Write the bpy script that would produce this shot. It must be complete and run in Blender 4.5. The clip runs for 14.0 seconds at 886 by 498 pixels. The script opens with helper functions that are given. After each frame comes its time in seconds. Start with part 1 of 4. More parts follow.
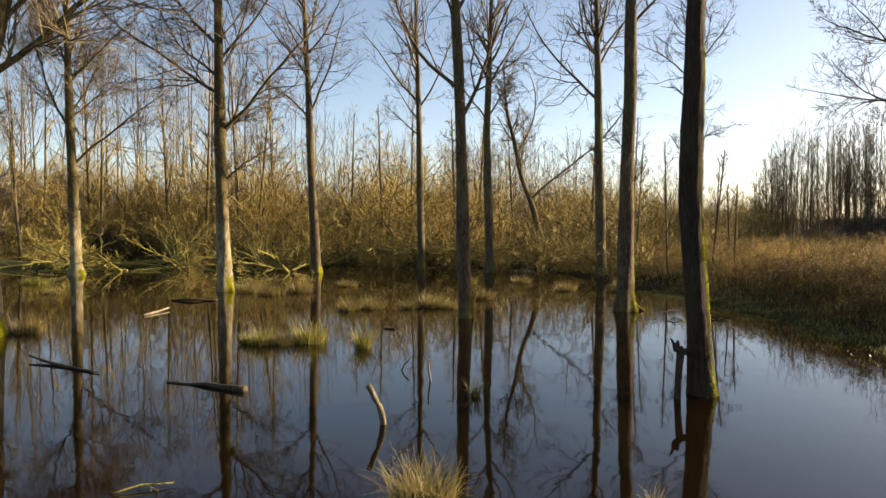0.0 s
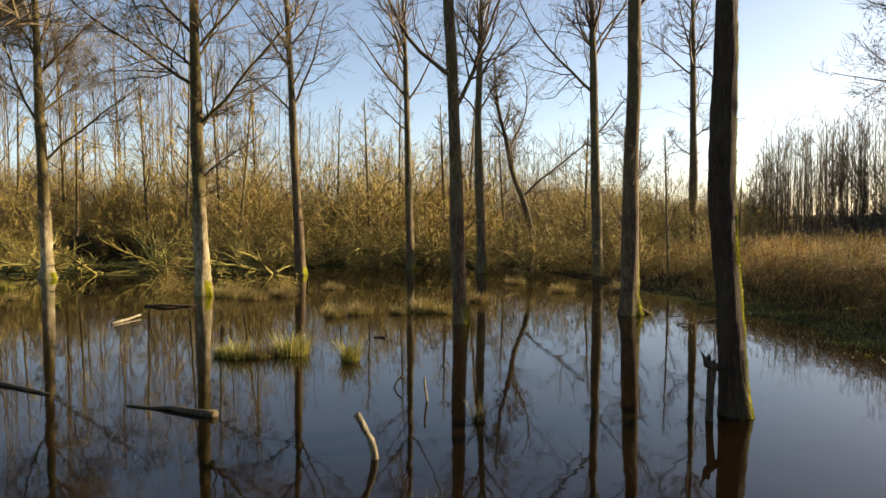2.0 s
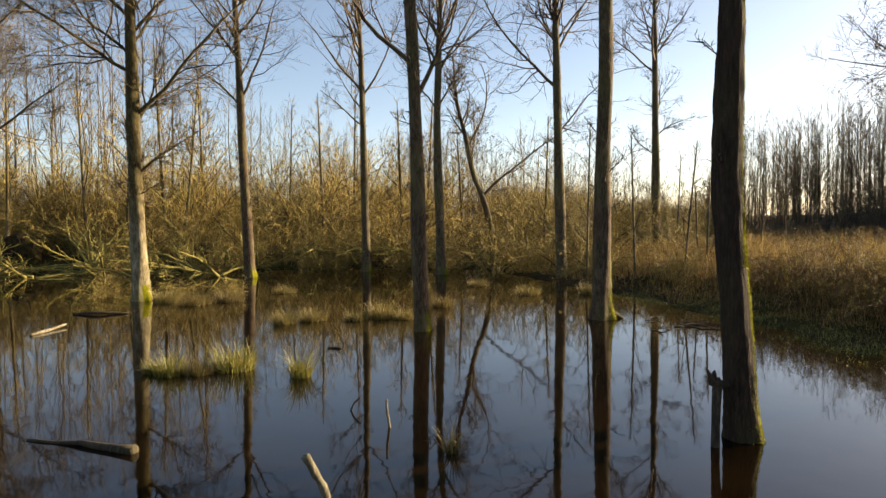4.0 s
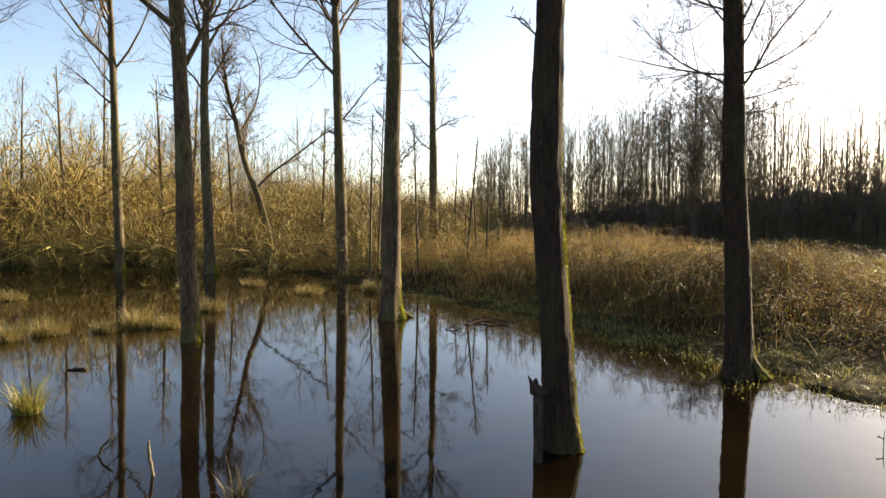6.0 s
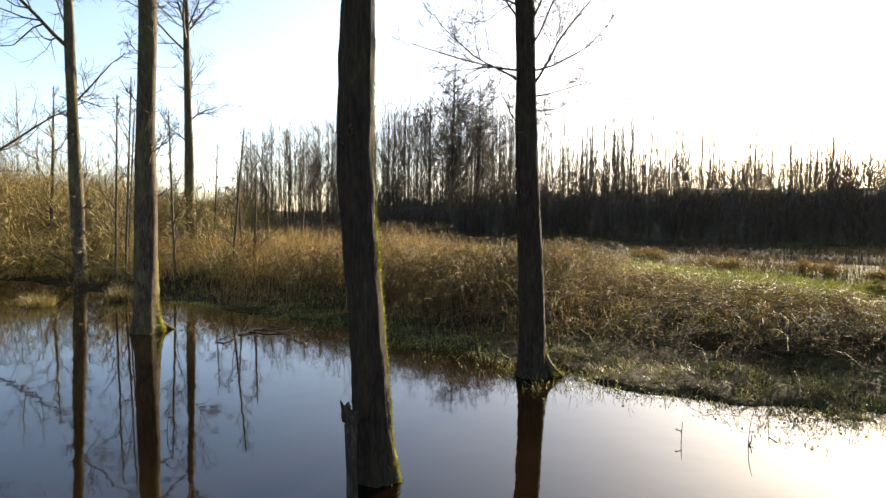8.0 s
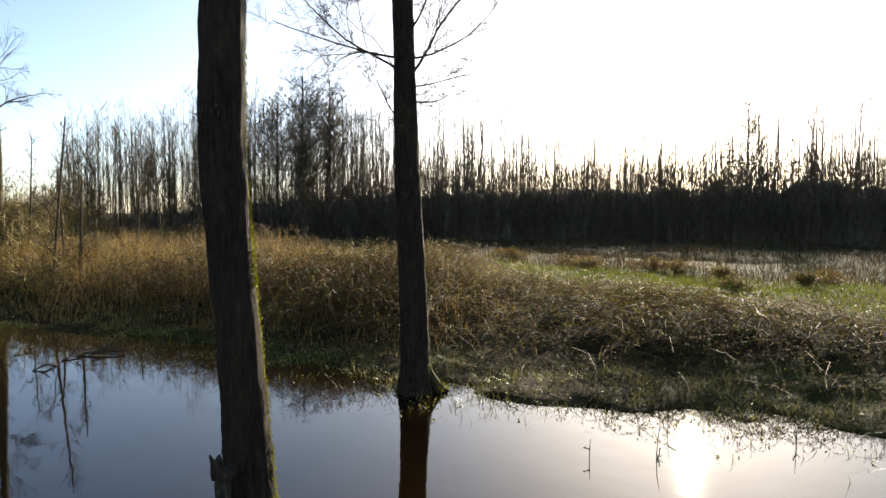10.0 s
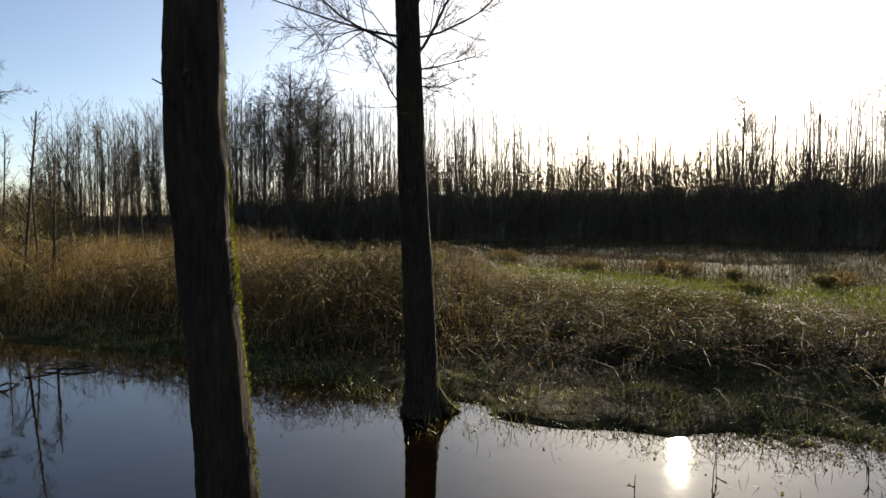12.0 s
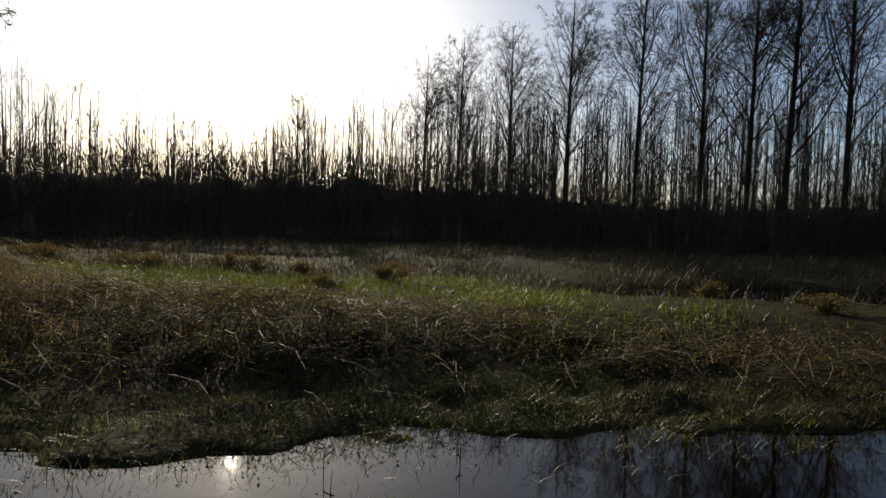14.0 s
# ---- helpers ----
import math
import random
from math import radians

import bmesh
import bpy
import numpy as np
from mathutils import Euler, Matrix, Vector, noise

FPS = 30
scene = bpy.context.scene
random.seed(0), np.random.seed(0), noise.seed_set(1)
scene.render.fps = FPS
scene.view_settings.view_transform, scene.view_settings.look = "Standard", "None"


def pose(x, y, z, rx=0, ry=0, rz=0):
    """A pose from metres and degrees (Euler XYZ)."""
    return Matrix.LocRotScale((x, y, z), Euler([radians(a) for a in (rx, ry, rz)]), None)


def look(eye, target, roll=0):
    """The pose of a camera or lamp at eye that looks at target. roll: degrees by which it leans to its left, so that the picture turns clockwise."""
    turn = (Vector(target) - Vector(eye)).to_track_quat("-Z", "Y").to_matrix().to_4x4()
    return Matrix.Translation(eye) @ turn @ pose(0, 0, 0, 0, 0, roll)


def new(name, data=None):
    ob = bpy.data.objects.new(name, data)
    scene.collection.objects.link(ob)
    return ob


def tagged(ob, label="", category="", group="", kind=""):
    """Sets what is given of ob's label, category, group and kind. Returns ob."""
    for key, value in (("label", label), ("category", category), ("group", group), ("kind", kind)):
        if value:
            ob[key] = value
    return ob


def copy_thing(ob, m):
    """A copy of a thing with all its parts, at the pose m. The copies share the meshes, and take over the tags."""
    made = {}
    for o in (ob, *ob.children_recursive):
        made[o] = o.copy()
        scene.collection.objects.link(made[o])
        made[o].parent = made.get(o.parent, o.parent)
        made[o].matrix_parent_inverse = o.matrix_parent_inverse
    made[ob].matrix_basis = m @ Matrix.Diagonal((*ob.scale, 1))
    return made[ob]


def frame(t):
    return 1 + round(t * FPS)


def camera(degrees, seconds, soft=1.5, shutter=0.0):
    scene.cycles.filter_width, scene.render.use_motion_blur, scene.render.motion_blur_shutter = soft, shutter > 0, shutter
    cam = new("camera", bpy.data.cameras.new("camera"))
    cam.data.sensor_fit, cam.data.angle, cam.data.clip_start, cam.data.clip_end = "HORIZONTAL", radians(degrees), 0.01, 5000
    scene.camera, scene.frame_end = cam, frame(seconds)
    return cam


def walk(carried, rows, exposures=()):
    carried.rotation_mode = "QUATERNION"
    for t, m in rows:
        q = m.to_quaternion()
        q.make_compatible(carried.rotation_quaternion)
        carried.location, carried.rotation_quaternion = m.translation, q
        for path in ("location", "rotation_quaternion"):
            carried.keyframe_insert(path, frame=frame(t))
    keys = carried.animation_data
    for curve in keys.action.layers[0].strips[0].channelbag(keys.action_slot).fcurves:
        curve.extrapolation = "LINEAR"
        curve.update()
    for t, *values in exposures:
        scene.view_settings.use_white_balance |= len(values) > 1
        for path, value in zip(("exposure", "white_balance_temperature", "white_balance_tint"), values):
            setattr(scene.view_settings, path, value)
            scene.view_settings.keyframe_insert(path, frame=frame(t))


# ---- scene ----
# Metres; the water lies at z = 0, +y is ahead of the first eye.
cam = camera(65.1, 14.0)
PATH = [
    (0, (0.477, 0.557, 2.433), (0.381, 2.553, 2.347), -0.2),
    (0.5, (0.412, 0.864, 2.427), (0.321, 2.86, 2.341), -0.2),
    (1, (0.368, 1.153, 2.437), (0.279, 3.149, 2.348), -0.4),
    (1.5, (0.326, 1.472, 2.424), (0.247, 3.469, 2.335), -0.4),
    (2, (0.28, 1.756, 2.44), (0.222, 3.753, 2.349), -0.5),
    (4.3, (0.122, 3.204, 2.385), (0.198, 5.2, 2.294), -0.5),
    (4.5, (0.112, 3.332, 2.378), (0.194, 5.328, 2.286), -0.5),
    (5, (0.086, 3.664, 2.375), (0.414, 5.634, 2.277), -0.2),
    (5.5, (0.067, 3.973, 2.362), (0.588, 5.902, 2.261), -0.1),
    (6, (0.056, 4.265, 2.36), (0.762, 6.133, 2.254), 0.1),
    (6.5, (0.068, 4.567, 2.334), (0.944, 6.362, 2.228), 0.4),
    (7, (0.088, 4.844, 2.324), (1.118, 6.555, 2.219), 0.5),
    (7.5, (0.136, 5.123, 2.326), (1.309, 6.74, 2.221), 0.4),
    (8, (0.173, 5.353, 2.332), (1.468, 6.874, 2.225), 0.5),
    (8.5, (0.243, 5.608, 2.344), (1.663, 7.013, 2.235), 0.8),
    (9, (0.338, 5.855, 2.349), (1.871, 7.134, 2.239), 0.7),
    (9.2, (0.382, 5.95, 2.348), (1.946, 7.196, 2.239), 0.6),
    (11.3, (0.948, 6.825, 2.318), (2.552, 8.015, 2.218), 0.1),
    (11.5, (1.022, 6.905, 2.316), (2.624, 8.098, 2.216), 0.1),
    (12, (1.218, 7.099, 2.308), (2.832, 8.275, 2.21), -0.0),
    (12.5, (1.419, 7.264, 2.3), (3.118, 8.315, 2.2), 0.3),
    (13, (1.615, 7.434, 2.298), (3.473, 8.165, 2.196), 0.8),
    (13.5, (1.844, 7.616, 2.312), (3.81, 7.965, 2.206), 1.3),
    (14, (1.954, 7.796, 2.316), (3.951, 7.802, 2.212), 1.7),
]
EXPOSURES = [(0.0, 1.65, 7700, 11), (4.3, 1.65, 7700, 11), (5.2, 1.88, 7600, 10), (6.5, 1.98, 7400, 10), (7.5, 2.02, 7000, 9), (9.2, 1.82, 6500, 7), (11.3, 1.12, 6400, 7), (12.5, 0.7, 6400, 7), (14.0, 0.05, 6300, 7)]
walk(cam, [(t, look(eye, target, roll)) for t, eye, target, roll in PATH], EXPOSURES)

# ---- daylight: a low winter sun, azimuth clockwise from +y ----
SUN_AZ, SUN_EL = 72.9, 18.0
world = bpy.data.worlds.new("world")
scene.world = world
world.use_nodes = True
wn, wl = world.node_tree.nodes, world.node_tree.links
wn.clear()
sky = wn.new("ShaderNodeTexSky")
sky.sky_type, sky.sun_disc = "NISHITA", False
sky.sun_elevation, sky.sun_rotation = radians(SUN_EL), radians(SUN_AZ)
sky.air_density, sky.dust_density, sky.ozone_density = 0.66, 0.95, 1.0
back = wn.new("ShaderNodeBackground")
back.inputs["Strength"].default_value = 0.082
wout = wn.new("ShaderNodeOutputWorld")
wl.new(sky.outputs[0], back.inputs[0])
wl.new(back.outputs[0], wout.inputs[0])
sun = new("sun", bpy.data.lights.new("sun", "SUN"))
sun.data.energy, sun.data.angle, sun.data.color = 5.0, radians(0.53), (1.0, 0.87, 0.67)
toward = Vector((math.sin(radians(SUN_AZ)) * math.cos(radians(SUN_EL)), math.cos(radians(SUN_AZ)) * math.cos(radians(SUN_EL)), math.sin(radians(SUN_EL))))
sun.matrix_world = look(toward * 100, (0, 0, 0))

# ---- materials ----


def node_mat(name):
    m = bpy.data.materials.new(name)
    m.use_nodes = True
    nt = m.node_tree
    return m, nt.nodes, nt.links, nt.nodes["Principled BSDF"]


def ramp(nodes, stops):
    r = nodes.new("ShaderNodeValToRGB")
    e = r.color_ramp.elements
    while len(e) < len(stops):
        e.new(0.5)
    for el, (p, c) in zip(e, stops):
        el.position, el.color = p, (*c, 1)
    return r


def noise_node(nodes, links, vec, scale, detail=4, stretch=None, rough=0.6):
    n = nodes.new("ShaderNodeTexNoise")
    n.inputs["Scale"].default_value, n.inputs["Detail"].default_value, n.inputs["Roughness"].default_value = scale, detail, rough
    if stretch:
        mp = nodes.new("ShaderNodeMapping")
        mp.inputs["Scale"].default_value = stretch
        links.new(vec, mp.inputs["Vector"])
        vec = mp.outputs[0]
    links.new(vec, n.inputs["Vector"])
    return n


def mixed(nodes, links, fac, a, b, kind="MIX"):
    m = nodes.new("ShaderNodeMix")
    m.data_type, m.blend_type = "RGBA", kind
    for sock, v in ((m.inputs[0], fac), (m.inputs[6], a), (m.inputs[7], b)):
        if isinstance(v, bpy.types.NodeSocket):
            links.new(v, sock)
        elif isinstance(v, (int, float)):
            sock.default_value = v
        else:
            sock.default_value = (*v, 1)
    return m.outputs[2]


def bark_mat(name, dark, mid, pale, algae=0.35, fissure=1.0, patches=0.5, whitened=False):
    """Furrowed poplar bark: upright fissures, pale weathered plates, green algae in blotches. The last flag keeps the
    foot pale and darkens the bark upward.
    """
    m, n, l, p = node_mat(name)
    tc = n.new("ShaderNodeTexCoord").outputs["Object"]
    fine = noise_node(n, l, tc, 15, 8, (2.2, 2.2, 0.4), 0.68)
    plate = noise_node(n, l, tc, 3.0, 4, (1.6, 1.6, 0.6))
    blotch = noise_node(n, l, tc, 1.3, 5, (1, 1, 0.5))
    c = ramp(n, [(0.34, dark), (0.52, mid), (0.72, pale)])
    l.new(fine.outputs[0], c.inputs[0])
    pr = ramp(n, [(0.5, (0, 0, 0)), (0.64, (patches,) * 3)])
    l.new(plate.outputs[0], pr.inputs[0])
    c1 = mixed(n, l, pr.outputs[0], c.outputs[0], pale)
    ar = ramp(n, [(0.45, (0, 0, 0)), (0.7, (algae,) * 3)])
    l.new(blotch.outputs[0], ar.inputs[0])
    c2 = mixed(n, l, ar.outputs[0], c1, (0.13, 0.13, 0.035))
    if whitened:
        sep = n.new("ShaderNodeSeparateXYZ")
        l.new(tc, sep.inputs[0])
        up = n.new("ShaderNodeMath")
        up.operation = "MULTIPLY_ADD"
        up.inputs[1].default_value = 3.0
        l.new(blotch.outputs[0], up.inputs[0])
        l.new(sep.outputs["Z"], up.inputs[2])
        fade = n.new("ShaderNodeMapRange")
        fade.inputs["From Min"].default_value, fade.inputs["From Max"].default_value = 2.6, 5.2
        l.new(up.outputs[0], fade.inputs["Value"])
        # multiplied darker and browner with height, from about 1 m to 4 m
        old = mixed(n, l, 1.0, c2, (0.44, 0.4, 0.27), "MULTIPLY")
        c2 = mixed(n, l, fade.outputs[0], c2, old)
    l.new(c2, p.inputs["Base Color"])
    p.inputs["Roughness"].default_value = 0.88
    p.inputs["Specular IOR Level"].default_value = 0.25
    b = n.new("ShaderNodeBump")
    b.inputs["Strength"].default_value, b.inputs["Distance"].default_value = 0.9, 0.03 * fissure
    l.new(fine.outputs[0], b.inputs["Height"])
    l.new(b.outputs[0], p.inputs["Normal"])
    return m


def varied_mat(name, colors, rough=0.75, spec=0.3, through_light=0.0, scale=3.0):
    """Plants: each stem or blade takes its own tint, with a mottle along it."""
    m, n, l, p = node_mat(name)
    geo = n.new("ShaderNodeNewGeometry")
    info = n.new("ShaderNodeObjectInfo")
    tc = n.new("ShaderNodeTexCoord").outputs["Object"]
    k = len(colors) - 1
    c = ramp(n, [(i / k, col) for i, col in enumerate(colors)])
    add = n.new("ShaderNodeMath")
    add.operation = "ADD"
    shift = n.new("ShaderNodeMath")
    shift.operation = "MULTIPLY_ADD"
    shift.inputs[1].default_value, shift.inputs[2].default_value = 0.35, -0.17
    l.new(info.outputs["Random"], shift.inputs[0])
    l.new(geo.outputs["Random Per Island"], add.inputs[0])
    l.new(shift.outputs[0], add.inputs[1])
    l.new(add.outputs[0], c.inputs[0])
    nn = noise_node(n, l, tc, scale, 3)
    nr = ramp(n, [(0.3, (0.62, 0.62, 0.62)), (0.7, (1.2, 1.2, 1.2))])
    l.new(nn.outputs[0], nr.inputs[0])
    out = mixed(n, l, 1.0, c.outputs[0], nr.outputs[0], "MULTIPLY")
    l.new(out, p.inputs["Base Color"])
    p.inputs["Roughness"].default_value = rough
    p.inputs["Specular IOR Level"].default_value = spec
    if through_light:
        tr = n.new("ShaderNodeBsdfTranslucent")
        l.new(out, tr.inputs[0])
        mx = n.new("ShaderNodeMixShader")
        mx.inputs[0].default_value = through_light
        l.new(p.outputs[0], mx.inputs[1])
        l.new(tr.outputs[0], mx.inputs[2])
        l.new(mx.outputs[0], n["Material Output"].inputs[0])
    return m


BARK = bark_mat("bark_grey", (0.024, 0.0168, 0.0096), (0.08, 0.0584, 0.0336), (0.176, 0.136, 0.08), 0.5, 0.5)
BARK_PALE = bark_mat("bark_pale", (0.0553, 0.0425, 0.0221), (0.17, 0.1318, 0.0723), (0.391, 0.3315, 0.221), 0.6, 0.3, 0.7, True)
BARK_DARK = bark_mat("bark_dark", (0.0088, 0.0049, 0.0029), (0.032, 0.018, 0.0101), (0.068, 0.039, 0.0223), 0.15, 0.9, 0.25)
BARK_RED = bark_mat("bark_brown", (0.02, 0.012, 0.0072), (0.072, 0.0432, 0.0248), (0.16, 0.116, 0.068), 0.45, 0.5, 0.5)
TWIG = varied_mat("twig_brown", [(0.0595, 0.0425, 0.0213), (0.1275, 0.0892, 0.0425), (0.17, 0.1275, 0.0638)])
TWIG_DARK = varied_mat("twig_dark", [(0.04, 0.03, 0.02), (0.09, 0.062, 0.04), (0.12, 0.085, 0.055)])
WILLOW = varied_mat("willow_twig", [(0.1109, 0.074, 0.0207), (0.2558, 0.1753, 0.0443), (0.3752, 0.2688, 0.0679), (0.3241, 0.261, 0.0679)])
WILLOW_STEM = varied_mat("willow_stem", [(0.0499, 0.0335, 0.0142), (0.1664, 0.1228, 0.0452), (0.2995, 0.2381, 0.0646), (0.1165, 0.0818, 0.0323)])
MOSS = varied_mat("moss", [(0.0902, 0.0943, 0.009), (0.1968, 0.1927, 0.0126), (0.2952, 0.2788, 0.018)], 0.95, 0.1, 0.25, 20)
MOSSY_WOOD = bark_mat("mossy_wood", (0.095, 0.0804, 0.0205), (0.228, 0.1875, 0.0479), (0.342, 0.2768, 0.0821), 0.6, 0.5, 0.3)
DEAD_WOOD = bark_mat("dead_wood", (0.048, 0.0384, 0.024), (0.136, 0.112, 0.0704), (0.288, 0.248, 0.176), 0.1, 0.5, 0.5)
WET_WOOD = bark_mat("wet_wood", (0.012, 0.009, 0.006), (0.04, 0.028, 0.018), (0.11, 0.08, 0.05), 0.15, 0.7, 0.3)
RUSH = varied_mat("rush_blades", [(0.07, 0.08, 0.013), (0.17, 0.165, 0.025), (0.3, 0.265, 0.05), (0.42, 0.33, 0.12)], 0.5, 0.4, 0.3)
STRAW = varied_mat("straw_blades", [(0.12, 0.08, 0.0252), (0.232, 0.168, 0.0576), (0.304, 0.232, 0.0864), (0.176, 0.16, 0.0432)], 0.6, 0.35, 0.3)
REED = varied_mat("dry_reed", [(0.1734, 0.086, 0.0277), (0.2856, 0.171, 0.0547), (0.4488, 0.3226, 0.1178), (0.204, 0.1662, 0.0421)], 0.6, 0.3, 0.45)
CANE = varied_mat("bramble_cane", [(0.075, 0.036, 0.0165), (0.135, 0.075, 0.0315), (0.225, 0.15, 0.0638)], 0.7, 0.2)
LEAF = varied_mat("bramble_leaf", [(0.0595, 0.0723, 0.017), (0.119, 0.119, 0.0272), (0.204, 0.136, 0.0382), (0.2295, 0.119, 0.0425)], 0.62, 0.18, 0.4)
TURF = varied_mat("shore_turf", [(0.045, 0.04, 0.012), (0.095, 0.085, 0.017), (0.17, 0.14, 0.03)], 0.6, 0.3, 0.35)
GRASS = varied_mat("green_grass", [(0.1, 0.12, 0.014), (0.2, 0.22, 0.02), (0.3, 0.29, 0.04)], 0.55, 0.3, 0.32)
BRUSH = varied_mat("brushwood", [(0.07, 0.052, 0.035), (0.14, 0.105, 0.07), (0.2, 0.15, 0.1)], 0.8, 0.2, 0.2)
MARSH = varied_mat("marsh_blades", [(0.045, 0.03, 0.013), (0.09, 0.062, 0.026), (0.15, 0.105, 0.045), (0.08, 0.08, 0.022)], 0.65, 0.25, 0.2)


def ground_mat():
    m, n, l, p = node_mat("bank_soil")
    tc = n.new("ShaderNodeTexCoord").outputs["Object"]
    big = noise_node(n, l, tc, 0.22, 5)
    small = noise_node(n, l, tc, 5, 6)
    c1 = ramp(n, [(0.35, (0.014, 0.01, 0.005)), (0.5, (0.032, 0.024, 0.011)), (0.68, (0.06, 0.045, 0.019))])
    l.new(small.outputs[0], c1.inputs[0])
    c2 = ramp(n, [(0.3, (0.022, 0.024, 0.006)), (0.7, (0.06, 0.062, 0.014))])
    l.new(small.outputs[0], c2.inputs[0])
    br = ramp(n, [(0.48, (0, 0, 0)), (0.6, (0.8, 0.8, 0.8))])
    l.new(big.outputs[0], br.inputs[0])
    l.new(mixed(n, l, br.outputs[0], c1.outputs[0], c2.outputs[0]), p.inputs["Base Color"])
    p.inputs["Roughness"].default_value = 0.9
    p.inputs["Specular IOR Level"].default_value = 0.03
    b = n.new("ShaderNodeBump")
    b.inputs["Strength"].default_value, b.inputs["Distance"].default_value = 0.8, 0.08
    l.new(small.outputs[0], b.inputs["Height"])
    l.new(b.outputs[0], p.inputs["Normal"])
    return m


def water_mat():
    m, n, l, p = node_mat("pond_water")
    tc = n.new("ShaderNodeTexCoord").outputs["Object"]
    big = noise_node(n, l, tc, 0.5, 3)
    c = ramp(n, [(0.35, (0.003, 0.0018, 0.0008)), (0.65, (0.008, 0.0045, 0.0018))])
    l.new(big.outputs[0], c.inputs[0])
    l.new(c.outputs[0], p.inputs["Base Color"])
    p.inputs["Roughness"].default_value = 0.03
    p.inputs["IOR"].default_value = 1.36
    ripple = noise_node(n, l, tc, 1.6, 3, (1, 1, 1), 0.5)
    b = n.new("ShaderNodeBump")
    b.inputs["Strength"].default_value, b.inputs["Distance"].default_value = 0.3, 0.007
    l.new(ripple.outputs[0], b.inputs["Height"])
    l.new(b.outputs[0], p.inputs["Normal"])
    return m


GROUND, WATER = ground_mat(), water_mat()

# ---- mesh helpers ----
UP = np.array((0.0, 0.0, 1.0))


class Soup:
    """Gathers tubes, blades and leaves as arrays of corners and faces."""

    def __init__(self):
        self.v, self.tri, self.quad, self.n = [], [], [], 0

    def add(self, v, tri=None, quad=None):
        if tri is not None and len(tri):
            self.tri.append(np.asarray(tri).reshape(-1, 3) + self.n)
        if quad is not None and len(quad):
            self.quad.append(np.asarray(quad).reshape(-1, 4) + self.n)
        self.v.append(np.asarray(v, float).reshape(-1, 3))
        self.n += len(self.v[-1])

    def tubes(self, paths, radii, sides=3):
        """paths (n, k, 3), radii (n, k)."""
        paths, radii = np.asarray(paths, float), np.asarray(radii, float)
        n, k, _ = paths.shape
        if not n:
            return
        tan = np.gradient(paths, axis=1)
        tan /= np.linalg.norm(tan, axis=2, keepdims=True) + 1e-9
        steep = np.abs(tan[:, :, 2].mean(1)) > 0.75
        ref = np.where(steep[:, None], np.array((1.0, 0.2, 0)), UP)[:, None]
        u = np.cross(tan, ref)
        u /= np.linalg.norm(u, axis=2, keepdims=True) + 1e-9
        w = np.cross(tan, u)
        a = np.arange(sides) * 2 * np.pi / sides
        ring = u[:, :, None] * np.cos(a)[:, None] + w[:, :, None] * np.sin(a)[:, None]
        v = paths[:, :, None] + ring * radii[:, :, None, None]
        base = (np.arange(n) * k * sides)[:, None, None]
        i = (np.arange(k - 1) * sides)[None, :, None]
        j, j2 = np.arange(sides), (np.arange(sides) + 1) % sides
        q = np.stack([base + i + j, base + i + j2, base + i + sides + j2, base + i + sides + j], -1)
        self.add(v, quad=q)

    def blades(self, paths, width, side):
        """Flat grass blades that taper to a tip: paths (n, k, 3), width (n,), side (n, 3)."""
        n, k, _ = paths.shape
        taper = np.linspace(1, 0.12, k)[None, :, None] * (width[:, None, None] / 2)
        v = np.stack([paths - side[:, None] * taper, paths + side[:, None] * taper], 2)
        base = (np.arange(n) * k * 2)[:, None]
        i = np.arange(k - 1)[None] * 2
        self.add(v, quad=np.stack([base + i, base + i + 1, base + i + 3, base + i + 2], -1))

    def slips(self, paths, radii, rng):
        """The finest shoots, as narrow slips turned every way."""
        n, k, _ = paths.shape
        tan = paths[:, -1] - paths[:, 0]
        side = np.cross(tan, rng.normal(size=(n, 3)))
        side /= np.linalg.norm(side, axis=1, keepdims=True) + 1e-9
        w = side[:, None] * radii[:, :, None] * 1.4
        base, i = (np.arange(n) * k * 2)[:, None], np.arange(k - 1)[None] * 2
        self.add(np.stack([paths - w, paths + w], 2), quad=np.stack([base + i, base + i + 1, base + i + 3, base + i + 2], -1))

    def leaves(self, centers, size, rng):
        """Pointed leaves folded along the middle."""
        n = len(centers)
        a = rng.normal(size=(n, 3))
        a /= np.linalg.norm(a, axis=1, keepdims=True)
        b = np.cross(a, rng.normal(size=(n, 3)))
        b /= np.linalg.norm(b, axis=1, keepdims=True) + 1e-9
        c = np.cross(a, b)
        s = size[:, None]
        v = np.stack([centers, centers + (a * 0.5 + b * 0.33 + c * 0.1) * s, centers + a * s, centers + (a * 0.5 - b * 0.33 + c * 0.1) * s], 1)
        o = (np.arange(n) * 4)[:, None]
        self.add(v, tri=np.concatenate([o + np.array((0, 1, 2)), o + np.array((0, 2, 3))], 1))

    def mesh(self, name, material, smooth=True):
        me = bpy.data.meshes.new(name)
        v = np.concatenate(self.v)
        tri = np.concatenate(self.tri) if self.tri else np.zeros((0, 3), int)
        quad = np.concatenate(self.quad) if self.quad else np.zeros((0, 4), int)
        loops = np.concatenate([tri.ravel(), quad.ravel()]).astype(np.int32)
        starts = np.concatenate([np.arange(len(tri)) * 3, len(tri) * 3 + np.arange(len(quad)) * 4]).astype(np.int32)
        me.vertices.add(len(v))
        me.vertices.foreach_set("co", v.astype(np.float32).ravel())
        me.loops.add(len(loops))
        me.loops.foreach_set("vertex_index", loops)
        me.polygons.add(len(starts))
        me.polygons.foreach_set("loop_start", starts)
        if smooth:
            me.polygons.foreach_set("use_smooth", np.ones(len(starts), bool))
        me.update(calc_edges=True)
        me.materials.append(material)
        return me

